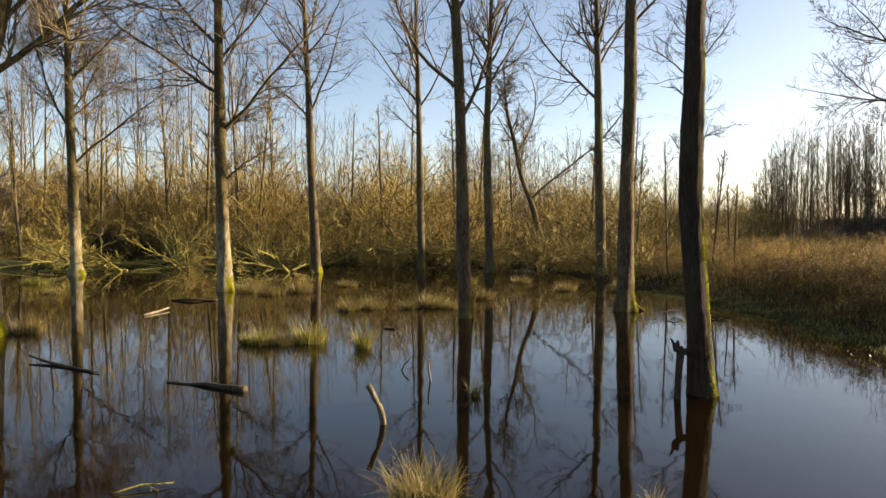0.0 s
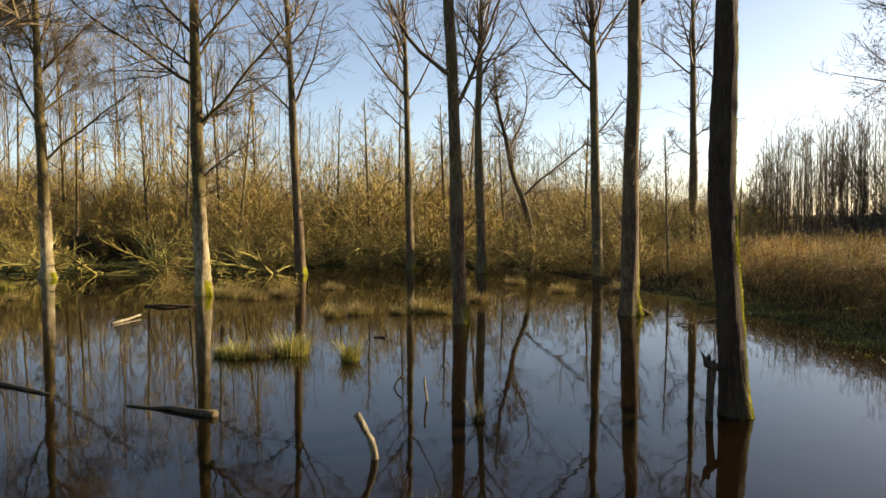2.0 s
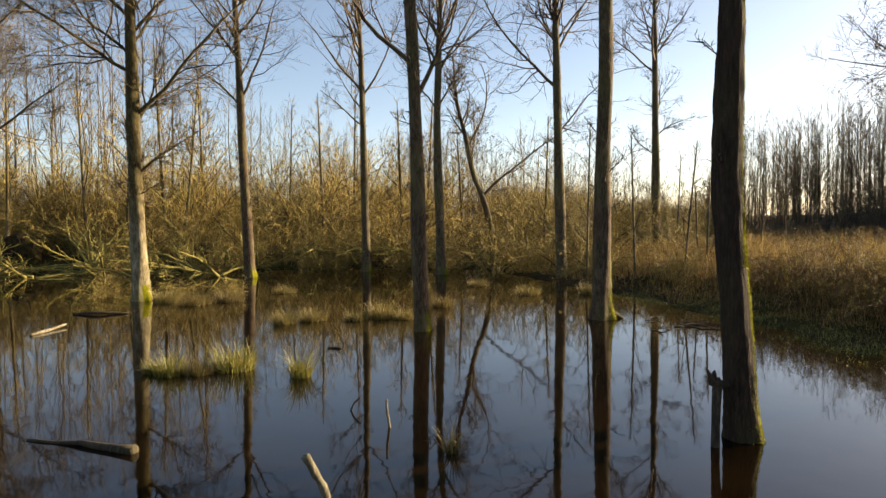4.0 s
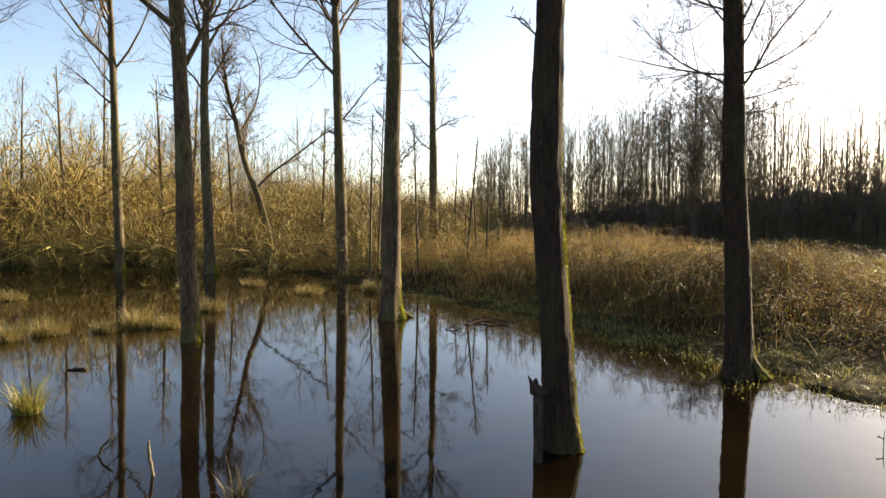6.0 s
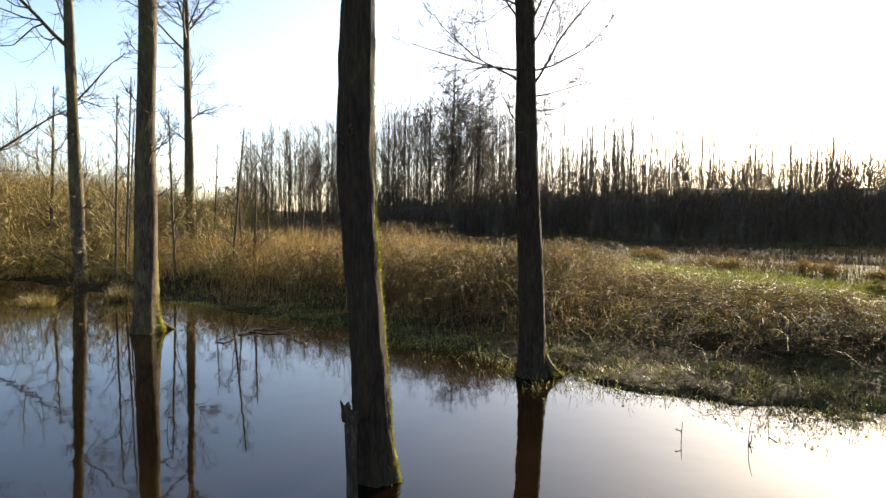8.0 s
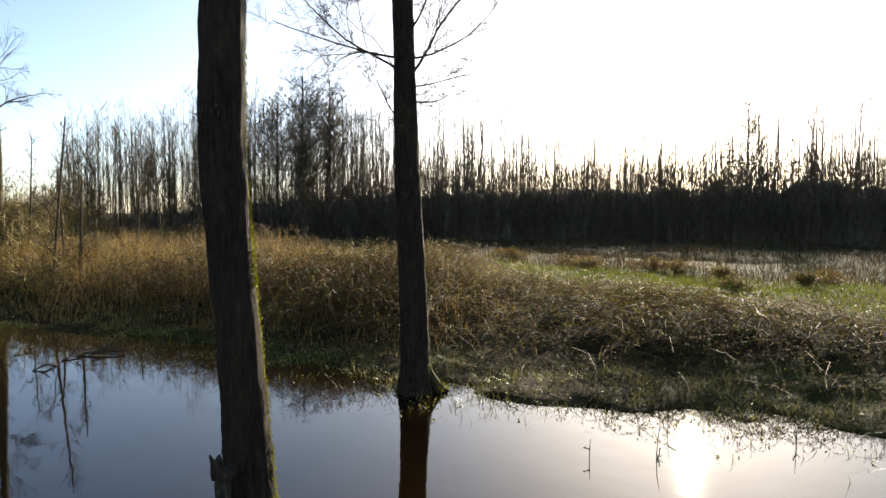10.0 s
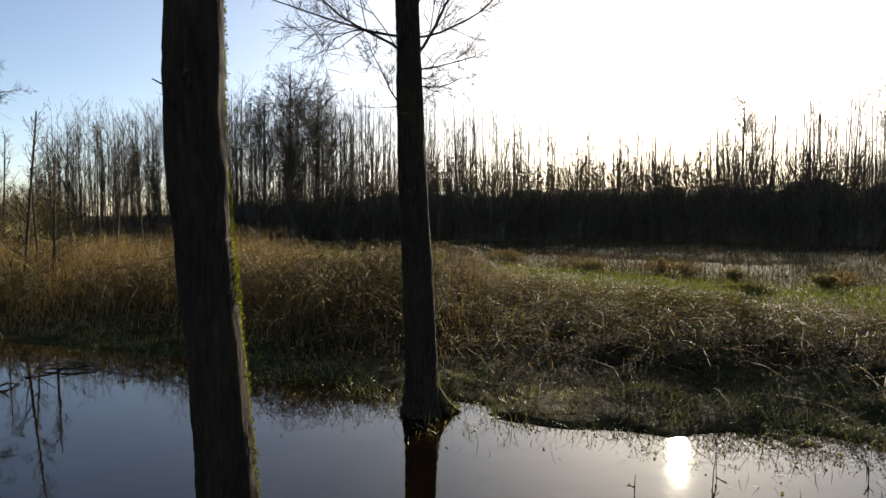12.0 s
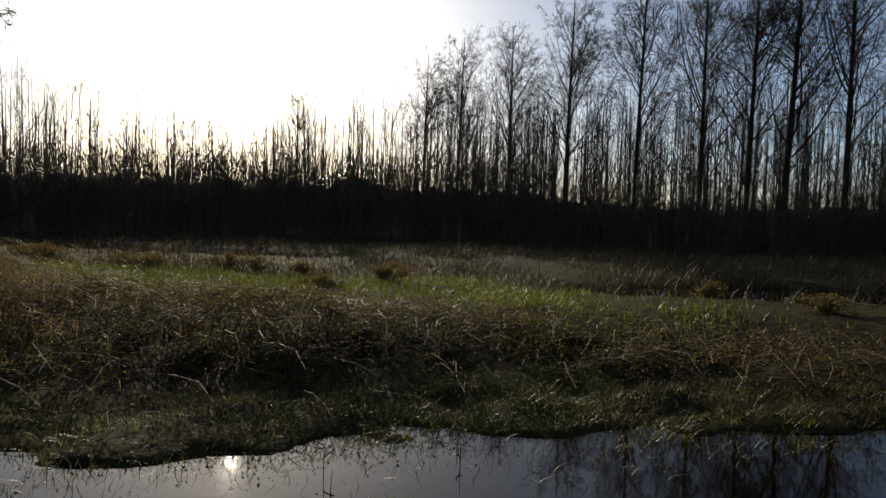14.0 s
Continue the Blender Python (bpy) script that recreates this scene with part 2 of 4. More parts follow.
    def part(self, name, material, parent=None, label="", smooth=True):
        ob = new(name, self.mesh(name, material, smooth))
        ob.parent = parent
        return tagged(ob, label)


def value_noise(x, y, size, seed):
    r = np.random.default_rng(seed).random((64, 64))
    gx, gy = np.asarray(x, float) / size + 1000, np.asarray(y, float) / size + 1000
    ix, iy = np.floor(gx).astype(int), np.floor(gy).astype(int)
    fx, fy = gx - ix, gy - iy
    fx, fy = fx * fx * (3 - 2 * fx), fy * fy * (3 - 2 * fy)
    at = lambda a, b: r[a % 64, b % 64]
    return (at(ix, iy) * (1 - fx) + at(ix + 1, iy) * fx) * (1 - fy) + (at(ix, iy + 1) * (1 - fx) + at(ix + 1, iy + 1) * fx) * fy


def polygon_distance(x, y, poly):
    """Distance to the outline, negative inside."""
    poly = np.array(poly, float)
    best, inside = np.full(x.shape, 1e9), np.zeros(x.shape, bool)
    for (ax, ay), (bx, by) in zip(poly, np.roll(poly, -1, 0)):
        dx, dy = bx - ax, by - ay
        t = np.clip(((x - ax) * dx + (y - ay) * dy) / (dx * dx + dy * dy), 0, 1)
        best = np.minimum(best, np.hypot(x - ax - t * dx, y - ay - t * dy))
        if ay != by:
            inside ^= ((ay > y) != (by > y)) & (x < (bx - ax) * (y - ay) / (by - ay) + ax)
    return np.where(inside, -best, best)


# ---- ground and water ----
LAKE = [(9.3, -60), (9.7, 3), (9.45, 5.5), (9.2, 7), (8.95, 8), (8.68, 9.2), (8.35, 10.3), (7.95, 11.2), (8.0, 12.6), (7.95, 13.9), (7.6, 15.6), (7.6, 18.4), (6.75, 21.2), (5.4, 26.5), (4.4, 31), (2.0, 35.5), (-3, 36.5), (-10, 36), (-17, 37.5), (-26, 39), (-70, 42), (-70, -60)]
POND_FAR = [(26.2, 12.2), (26.8, 16.5), (27.2, 20.5), (29.2, 25.2), (31.5, 27.5), (31.7, 24.5), (29.7, 19.5), (28.7, 15.5), (27.8, 11.6)]
POND_NEAR = [(17.2, -9.3), (17.6, 4.6), (19.7, 5.4), (20.8, 0.1), (21.6, -9.3)]
HIGH = 0.5  # level of the ponds on the marsh


def ease(t):
    t = np.clip(t, 0, 1)
    return t * t * (3 - 2 * t)


def ground_height(x, y):
    x, y = np.asarray(x, float), np.asarray(y, float)
    wob = (value_noise(x, y, 1.7, 3) - 0.5) * 0.6 + (value_noise(x, y, 0.55, 4) - 0.5) * 0.55
    d = polygon_distance(x, y, LAKE) + wob
    marsh = ease((x - 1) / 6)
    land = 0.045 * (1 - np.exp(-np.clip(d, 0, None) / 0.25)) + (0.25 + 0.35 * marsh) * ease((d - 0.9) / 4.2)
    land = land + 0.12 * (value_noise(x, y, 2.6, 5) - 0.4) * np.clip(d - 0.6, 0, 1) + 0.07 * (value_noise(x, y, 0.5, 7) - 0.4) * np.clip(d * 2, 0, 1)
    land = land + thicket(x, y) * 0.18
    land = land + np.clip(d, 0, 1) * np.clip((3.2 - d) / 2, 0, 1) * (0.16 * np.clip(value_noise(x, y, 0.62, 25) - 0.35, 0, 1) + 0.07 * value_noise(x, y, 0.27, 26))
    pond = np.minimum(polygon_distance(x, y, POND_FAR), polygon_distance(x, y, POND_NEAR)) + wob * 0.8
    land = np.where(x > 15, np.minimum(land, HIGH - 0.02 + np.clip(pond * 0.3, -0.3, 3)), land)
    bed = np.clip(d * 0.35, -0.8, 0)
    return np.where(d > 0, land + 0.01, bed - 0.03)


def rim(y):
    """How far the bramble reaches from the shore, as x."""
    return np.interp(y, [-8, 0, 5, 11, 16, 21, 30, 44], [11.5, 12.2, 12.9, 13.3, 14.6, 16.2, 19, 24])


def thicket(x, y):
    """How high the bramble stands (0 to 1) over the bank."""
    edge = ease((polygon_distance(x, y, LAKE) - 0.45 - 0.75 * value_noise(x, y, 2.3, 15)) / 2.1)
    inner = np.clip((rim(y) - x) / 2 + 0.4, 0, 1) * np.clip((46 - y) / 6, 0, 1) * np.clip((x - 4) / 3, 0, 1) * np.clip((y + 8) / 6, 0, 1)
    low = np.interp(y, [0, 9, 12, 14.5, 18, 26, 40], [0.42, 0.46, 0.62, 0.92, 0.92, 0.75, 0.5])
    return edge * inner * low * (0.6 + 0.8 * value_noise(x, y, 1.0, 17)) * (0.15 + 1.25 * value_noise(x, y, 2.4, 8) * (0.6 + 0.7 * value_noise(x, y, 5.5, 16)))


def stepped(*stretches):
    """Grid lines of changing closeness, out to the horizon on both sides."""
    mid = np.concatenate([np.arange(lo, hi, step) for lo, hi, step in stretches])
    out = np.cumsum(0.5 * 1.35 ** np.arange(1, 60))
    out = out[out < 1500]
    return np.concatenate([(mid[0] - out)[::-1], mid, mid[-1] + out])


gx, gy = np.meshgrid(stepped((-28, 5, 0.7), (5, 7.4, 0.3), (7.4, 12.5, 0.11), (12.5, 46, 0.5)), stepped((-6, 3, 0.4), (3, 15, 0.13), (15, 22, 0.25), (22, 44, 0.5)), indexing="ij")
gz = ground_height(gx, gy)
soup = Soup()
ni, nj = gx.shape
idx = np.arange(ni * nj).reshape(ni, nj)
soup.add(np.stack([gx, gy, gz], -1), quad=np.stack([idx[:-1, :-1], idx[1:, :-1], idx[1:, 1:], idx[:-1, 1:]], -1))
tagged(soup.part("ground", GROUND), "dark marshy soil and grass banks round the flooded wood", "ground", kind="structure")
soup = Soup()
soup.add([(-75, -65, 0), (60, -65, 0), (60, 60, 0), (-75, 60, 0)], quad=[(0, 1, 2, 3)])
tagged(soup.part("water", WATER, smooth=False), "still dark pond water mirroring trees and sky", "water", kind="structure")

soup = Soup()
soup.add([(15.5, -16, HIGH), (42, -16, HIGH), (42, 36, HIGH), (15.5, 36, HIGH)], quad=[(0, 1, 2, 3)])
tagged(soup.part("water_marsh", WATER, smooth=False), "shallow pools glinting in the marsh meadow", "water", kind="structure")

# ---- branching plants ----


def offshoots(rng, paths, radii, count, start=0.2, stop=0.97, angle=(35, 60), ratio=(0.35, 0.6), lift=0.35, wig=0.08, k=4, thin=0.6, least=0.004):
    """New shoots along each path: paths (n, k0, 3). lift bends them upward."""
    n, k0, _ = paths.shape
    par = np.repeat(np.arange(n), count)
    m = len(par)
    if not m:
        return np.zeros((0, k, 3)), np.zeros((0, k))
    t = start + (stop - start) * rng.random(m)
    f = t * (k0 - 1)
    i = np.minimum(f.astype(int), k0 - 2)
    g = (f - i)[:, None]
    p0, p1 = paths[par, i], paths[par, i + 1]
    origin, tan = p0 * (1 - g) + p1 * g, p1 - p0
    tan = tan / (np.linalg.norm(tan, axis=1, keepdims=True) + 1e-9)
    r0 = radii[par, i] * (1 - g[:, 0]) + radii[par, i + 1] * g[:, 0]
    side = np.cross(tan, rng.normal(size=(m, 3)))
    side /= np.linalg.norm(side, axis=1, keepdims=True) + 1e-9
    a = np.radians(rng.uniform(*angle, m))[:, None]
    d = tan * np.cos(a) + side * np.sin(a)
    length = np.linalg.norm(np.diff(paths, axis=1), axis=2).sum(1)[par]
    length = length * rng.uniform(*ratio, m) * (1.15 - 0.75 * t)
    pts, cur = [origin], origin
    for s in range(k - 1):
        d = d + UP * lift * (1 / (k - 1)) + rng.normal(size=(m, 3)) * wig
        d /= np.linalg.norm(d, axis=1, keepdims=True)
        cur = cur + d * (length / (k - 1))[:, None]
        pts.append(cur)
    rad = np.clip(r0 * thin, least, None)[:, None] * np.linspace(1, 0.3, k)[None]
    return np.stack(pts, 1), np.maximum(rad, least * 0.55)


def limb_path(rng, origin, az, rise, length, k=9, lift=0.25, wig=0.1):
    a, r = radians(az), radians(rise)
    d = np.array((math.cos(a) * math.cos(r), math.sin(a) * math.cos(r), math.sin(r)))
    pts, cur = [np.array(origin)], np.array(origin)
    for s in range(k - 1):
        d = d + UP * lift / (k - 1) + rng.normal(size=3) * wig
        d /= np.linalg.norm(d)
        cur = cur + d * length / (k - 1)
        pts.append(cur)
    return np.array(pts)


def trunk_path(bends, height, k):
    """bends: (height, dx, dy) of the axis from the base, joined smoothly."""
    low = max(16, k // 3)
    z = np.concatenate([np.linspace(-0.7, 1.2, low + 1)[:-1], np.linspace(1.2, height, k - low)])
    zs, xs, ys = np.array([(-0.7, bends[0][1], bends[0][2])] + list(bends)).T
    x, y = np.interp(z, zs, xs), np.interp(z, zs, ys)
    kern = np.array((1, 2, 3, 2, 1)) / 9
    reps = 2 if k < 100 else 14
    for _ in range(reps):
        x = np.convolve(np.pad(x, 2, mode="edge"), kern, "valid")
        y = np.convolve(np.pad(y, 2, mode="edge"), kern, "valid")
    return np.stack([x, y, z], 1)


def trunk_mesh(rng, path, radius, flare=0.5, lumps=0.06, sides=18, lobes=5, ridges=0.0):
    """A trunk with a flared, lobed foot and uneven girth. ridges: depth of the bark's furrows."""
    k = len(path)
    z = path[:, 2]
    th = np.arange(sides) * 2 * np.pi / sides
    ph = rng.random(4) * 6.28
    foot = np.exp(-np.clip(z, 0, None) / 0.32)
    r = radius[:, None] * (1 + flare * foot[:, None] * (0.6 + 0.6 * np.maximum(0, np.cos(lobes * th + ph[0]))))
    r = r * (1 + lumps * np.sin(2 * th + ph[1] + z[:, None] * 1.3) + lumps * 0.7 * np.sin(3 * th + ph[2] - z[:, None] * 2.1))
    r = r * (1 + lumps * 0.6 * rng.normal(size=(k, sides)) * 0.6)
    if ridges:
        turn, tall = np.broadcast_arrays(((th - 1.2) % (2 * np.pi))[None], z[:, None])
        warp = turn * 5.5 + 1.3 * value_noise(turn * 1.5, tall * 1.7, 1.0, 21)
        furrow = np.abs(2 * value_noise(warp, tall * 1.6, 1.0, 22) - 1) + 0.5 * np.abs(2 * value_noise(warp * 2.3, tall * 4, 1.0, 23) - 1)
        knots = np.clip(value_noise(turn * 1.4, tall * 1.1, 1.0, 24) - 0.72, 0, 1)
        r = r + ridges * (furrow - 0.6) + 0.1 * knots
    v = path[:, None] + np.stack([r * np.cos(th), r * np.sin(th), np.zeros_like(r)], -1)
    idx = np.arange(k * sides).reshape(k, sides)
    nxt = np.roll(idx, -1, 1)
    s = Soup()
    s.add(v, quad=np.stack([idx[:-1], nxt[:-1], nxt[1:], idx[1:]], -1))
    return s, v


def moss_tufts(rng, v, lo, hi, az, spread, count):
    """A cushion of moss on the trunk's skin between two heights, round one side, with loose tufts at its edges."""
    k, sides, _ = v.shape
    axis = v.mean(1)
    z = axis[:, 2]
    girth = np.linalg.norm((v - axis[:, None])[:, :, :2], axis=2)

    def skin(h, a, out):
        """The point of the bark at height h and bearing a, moved outward."""
        f = (a / (2 * np.pi) * sides) % sides
        j = f.astype(int)
        g = f - j
        i = np.clip(np.searchsorted(z, h) - 1, 0, k - 2)
        u = np.clip((h - z[i]) / (z[i + 1] - z[i]), 0, 1)
        r = sum(w * girth[p, q % sides] for p, q, w in ((i, j, (1 - u) * (1 - g)), (i, j + 1, (1 - u) * g), (i + 1, j, u * (1 - g)), (i + 1, j + 1, u * g)))
        c = axis[i] * (1 - u)[..., None] + axis[i + 1] * u[..., None]
        return np.stack([c[..., 0] + np.cos(a) * (r + out), c[..., 1] + np.sin(a) * (r + out), h], -1)

    s = Soup()
    ns, na = max(5, int((hi - lo) / 0.045)), 9
    hh, aa = np.meshgrid(np.linspace(lo - 0.03, hi, ns), np.linspace(-1.25, 1.25, na), indexing="ij")
    patch = value_noise(hh * 6, aa * 2 + az, 1.0, int(az) % 50 + 3) + 0.5 * value_noise(hh * 17, aa * 5, 1.0, 5)
    fade = (1 - (aa / 1.25) ** 2) * np.clip((hi - hh) / (0.35 * (hi - lo)), 0, 1)
    lift = -0.012 + 0.026 * np.clip(patch * fade * 1.6 - 0.3, 0, 1) + rng.normal(size=hh.shape) * 0.003
    idx = np.arange(ns * na).reshape(ns, na)
    s.add(skin(hh, radians(az) + aa * radians(spread), lift), quad=np.stack([idx[:-1, :-1], idx[:-1, 1:], idx[1:, 1:], idx[1:, :-1]], -1))
    h = lo + (hi - lo) * rng.random(count * 2) ** 1.7
    pts = skin(h, radians(az) + rng.normal(size=count * 2) * radians(spread) * 0.8, np.full(count * 2, 0.006))
    for copy in range(4):
        s.leaves(pts + rng.normal(size=pts.shape) * 0.007, rng.uniform(0.006, 0.018, len(pts)), rng)
    return s


def tree(name, x, y, height, r0, r1, bends, limbs, bark, label, seed, twigs=1.0, moss=None, flare=0.5, lumps=0.06, slim=1.0, twig=TWIG, fine=1.0, auto=5, low=0.42, ridges=0.0, far=False, shoots=26):
    """A bare poplar: trunk, limbs of given height, bearing, rise and length, and a crown of shoots."""
    rng = np.random.default_rng(seed)
    root = tagged(new(name), label, "tree", "bare trees in the water")
    root.location = (x, y, 0)
    k = 190 if ridges else 54
    path = trunk_path(bends, height, k)
    z = path[:, 2]
    u = np.clip(z / height, 0, 1)
    radius = r0 * (1 - u) ** 0.8 + r1 * u ** 0.5 * (1 - u) + 0.015
    s, v = trunk_mesh(rng, path, radius, flare, lumps, 60 if ridges else 18, ridges=ridges)
    s.part("trunk", bark, root)
    specs = list(limbs)
    for i in range(auto):
        h = height * (low + (0.95 - low) * (i + rng.random()) / auto)
        specs.append((h, rng.uniform(0, 360), rng.uniform(35, 62), height * rng.uniform(0.16, 0.28) * (1.25 - h / height)))
    crown = Soup()
    all_p, all_r = [], []
    for h, az, rise, length, *bow in specs:
        o = np.array([np.interp(h, z, path[:, c]) for c in range(3)])
        rt = float(np.interp(h, z, radius))
        lp = limb_path(rng, o, az, rise, length, lift=bow[0] if bow else 0.25)
        lr = min(rt * 0.62, (0.016 + length * 0.0095) * slim) * np.linspace(1, 0.22, len(lp)) ** 0.9
        ls = Soup()
        ls.tubes(lp[None], lr[None], 7)
        ls.part("limb", bark, root)
        all_p.append(lp)
        all_r.append(lr)
    P, R = np.array(all_p), np.array(all_r)
    c = lambda q: max(1, int(round(q * twigs)))
    p1, r1_ = offshoots(rng, P, R, c(9), 0.08, 1.0, (28, 66), (0.3, 0.75), 0.35, 0.24, 6, 0.5, 0.0065 * fine)
    if not far and height > 12 and shoots:
        stem = (z > 1.2) & (z < height * 0.52)
        ps, rs = offshoots(rng, path[None, stem], radius[None, stem], shoots, 0.0, 1.0, (35, 80), (0.04, 0.17), 0.5, 0.2, 6, 0.1, 0.006)
        p1, r1_ = np.concatenate([p1, ps]), np.concatenate([r1_, rs])
    crest = k // 3
    top = np.array([path[-crest:]])
    pt, rt = offshoots(rng, top, radius[None, -crest:], c(14), 0.0, 1.0, (28, 50), (0.25, 0.5), 0.5, 0.12, 6, 0.5, 0.009 * fine)
    p1, r1_ = np.concatenate([p1, pt]), np.concatenate([r1_, rt])
    p2, r2 = offshoots(rng, p1, r1_, c(6), 0.06, 1.0, (24, 66), (0.25, 0.8), 0.2, 0.24, 4, 0.55, 0.0045 * fine)
    p3, r3 = offshoots(rng, p2, r2, c(4), 0.05, 1.0, (16, 52), (0.35, 1.0), 0.1, 0.1, 2, 0.65, 0.0038 * fine)
    crown.tubes(p1, r1_, 4)
    if far:
        crown.slips(p2, r2, rng)
    else:
        crown.tubes(p2, r2, 3)
    crown.slips(p3, r3, rng)
    tagged(crown.part("crown", twig, root, "fine bare twigs"), kind="stuff")
    for m in moss or ():
        tagged(moss_tufts(rng, v, *m).part("moss", MOSS, root, "bright yellow-green moss"), kind="stuff")
    return root


def roots(root, bark, specs, seed):
    """Surface roots that run from the trunk down into the water: bearing, reach, girth."""
    rng = np.random.default_rng(seed)
    for az, reach, girth in specs:
        a = radians(az)
        t = np.linspace(0, 1, 8)
        r = 0.1 + reach * t
        bend = 0.12 * np.sin(t * 3) * rng.normal()
        p = np.stack([np.cos(a) * r - np.sin(a) * bend, np.sin(a) * r + np.cos(a) * bend, 0.3 * (1 - t) ** 2.2 - 0.06 * t], 1)
        s = Soup()
        s.tubes(p[None], (girth * (1.1 - 0.7 * t))[None], 7)
        s.part("root", bark, root)
        q = np.repeat(p[:6], 40, 0) + rng.normal(size=(240, 3)) * girth * 0.35 + (0, 0, girth * 0.9)
        m = Soup()
        m.leaves(q, rng.uniform(0.01, 0.028, 240), rng)
        tagged(m.part("moss", MOSS, root, "bright yellow-green moss"), kind="stuff")


def straight(h, dx, dy=0.0):
    return [(0, 0, 0), (h, dx, dy)]


POPLAR = "bare grey poplar standing in the flood water"
# base x, y, height, radius, taper; limbs: height, bearing, rise, length
tree("tree", -17.3, 30.6, 17, 0.215, 0.06, [(0, 0, 0), (2.5, -0.05, 0), (6.5, -0.15, 0), (17, -0.3, 0.2)], [(6.3, 170, 52, 5.0), (4.8, 15, 44, 5.2), (8.5, 20, 55, 4.2), (9.3, 160, 50, 4.0), (6.9, 60, 50, 3.5)], BARK_PALE, "bare poplar with a bleached pale trunk in the water", 11, 1.85, auto=11, moss=[(0, 0.35, -20, 25, 60)], flare=0.9)
tree("tree", -8.1, 23.9, 17, 0.205, 0.06, [(0, 0, 0), (2.0, -0.08, 0), (5.5, -0.12, 0), (17, -0.1, 0)], [(3.7, -10, 32, 2.6), (5.4, 5, 40, 5.2), (6.7, 185, 22, 4.6), (7.2, 170, 35, 3.6), (7.8, 10, 45, 4.2), (5.2, 30, 55, 3.0), (8.3, 190, 40, 4.5)], BARK_PALE, "bare poplar with a pale mossy trunk and crooked limbs", 12, 1.6, fine=0.85, auto=9, moss=[(0, 0.6, -30, 35, 220)], flare=0.45)
tree("tree", -6.8, 31.8, 16, 0.19, 0.05, [(0, 0, 0), (5, -0.2, 0), (9, -0.3, 0), (16, -0.6, 0)], [(7.2, 10, 58, 4.6), (7.0, 170, 44, 3.6), (9.0, 175, 48, 3.6), (9.8, 5, 50, 3.6)], BARK_RED, POPLAR, 13, 1.0, fine=0.8, moss=[(0, 0.5, -20, 40, 140)], flare=0.55)
tree("tree", -2.2, 34.3, 16, 0.165, 0.05, [(0, 0, 0), (8, -0.1, 0), (16, -0.3, 0)], [(7.8, 12, 58, 4.0), (8.0, 165, 60, 4.4), (6.5, 185, 35, 2.5)], BARK, POPLAR, 14, 1.0, fine=0.8, moss=[(0, 0.4, -20, 40, 80)])
tree("tree", 0.2, 17.7, 15, 0.145, 0.04, [(0, 0, 0), (2.5, -0.06, 0), (5, -0.1, 0), (8, -0.25, 0), (15, -0.4, 0)], [(4.85, 5, 62, 4.0), (5.6, 172, 50, 4.2), (7.4, 30, 55, 3.5)], BARK_RED, "dark-barked poplar with a mossy foot in the water", 15, 1.0, moss=[(0, 0.5, -25, 35, 220)], flare=0.35, twig=TWIG_DARK)
tree("tree", 1.1, 32.2, 16, 0.18, 0.06, [(0, 0, 0), (6, -0.15, 0), (9, -0.05, 0), (16, 0.2, 0)], [(8.3, 25, 64, 4.8), (8.6, 165, 66, 4.5), (7.0, 10, 50, 3.2)], BARK, POPLAR, 16, 1.0, fine=0.8, moss=[(0, 0.4, -20, 40, 80)])
tree("leaning_tree", 4.4, 37.5, 10.5, 0.16, 0.05, [(0, 0, 0), (1.6, -0.6, 0), (3.2, -0.95, 0), (4.4, -1.5, 0), (6, -1.8, 0), (8, -2.3, 0), (10.5, -2.5, 0)], [(3.4, 5, 46, 5.6, -0.3), (5.8, 10, 60, 4.6), (5.2, 60, 40, 3.5), (7.5, 170, 60, 2.5)], BARK, "leaning willow on the bank with a long arching limb", 17, 1.2)
tree("tree", 5.7, 29.7, 16, 0.185, 0.06, [(0, 0, 0), (5, -0.15, 0), (8, -0.2, 0), (16, -0.4, 0)], [(7.3, 168, 46, 5.2), (5.6, 20, 48, 2.6), (8.6, 8, 58, 4.0), (9.0, 165, 60, 4.0)], BARK, "slender bare poplar beside the reed bank", 18, 1.1, twig=TWIG_DARK)
brown_tree = tree("tree", 4.4, 19.0, 16, 0.185, 0.05, [(0, 0, 0), (3, 0.0, 0), (6, 0.1, 0), (8, 0.08, 0), (16, 0.1, 0)], [(7.4, 20, 60, 3.0), (8.6, 165, 55, 3.2)], BARK_RED, "brown poplar trunk with a bright mossy root flare", 19, 0.9, moss=[(0, 0.75, -20, 30, 420), (0.6, 1.6, 0, 15, 60)], flare=0.75, twig=TWIG_DARK)
tree("tree", 11.3, 35.2, 16, 0.19, 0.06, [(0, 0, 0), (9, -0.1, 0), (16, -0.2, 0)], [(9.0, 168, 36, 3.6), (6.0, 20, 40, 2.4), (5.2, 170, 35, 2.0), (9.8, 10, 50, 3.2)], BARK, "dark slender poplar on the bank", 20, 1.1, twig=TWIG_DARK)
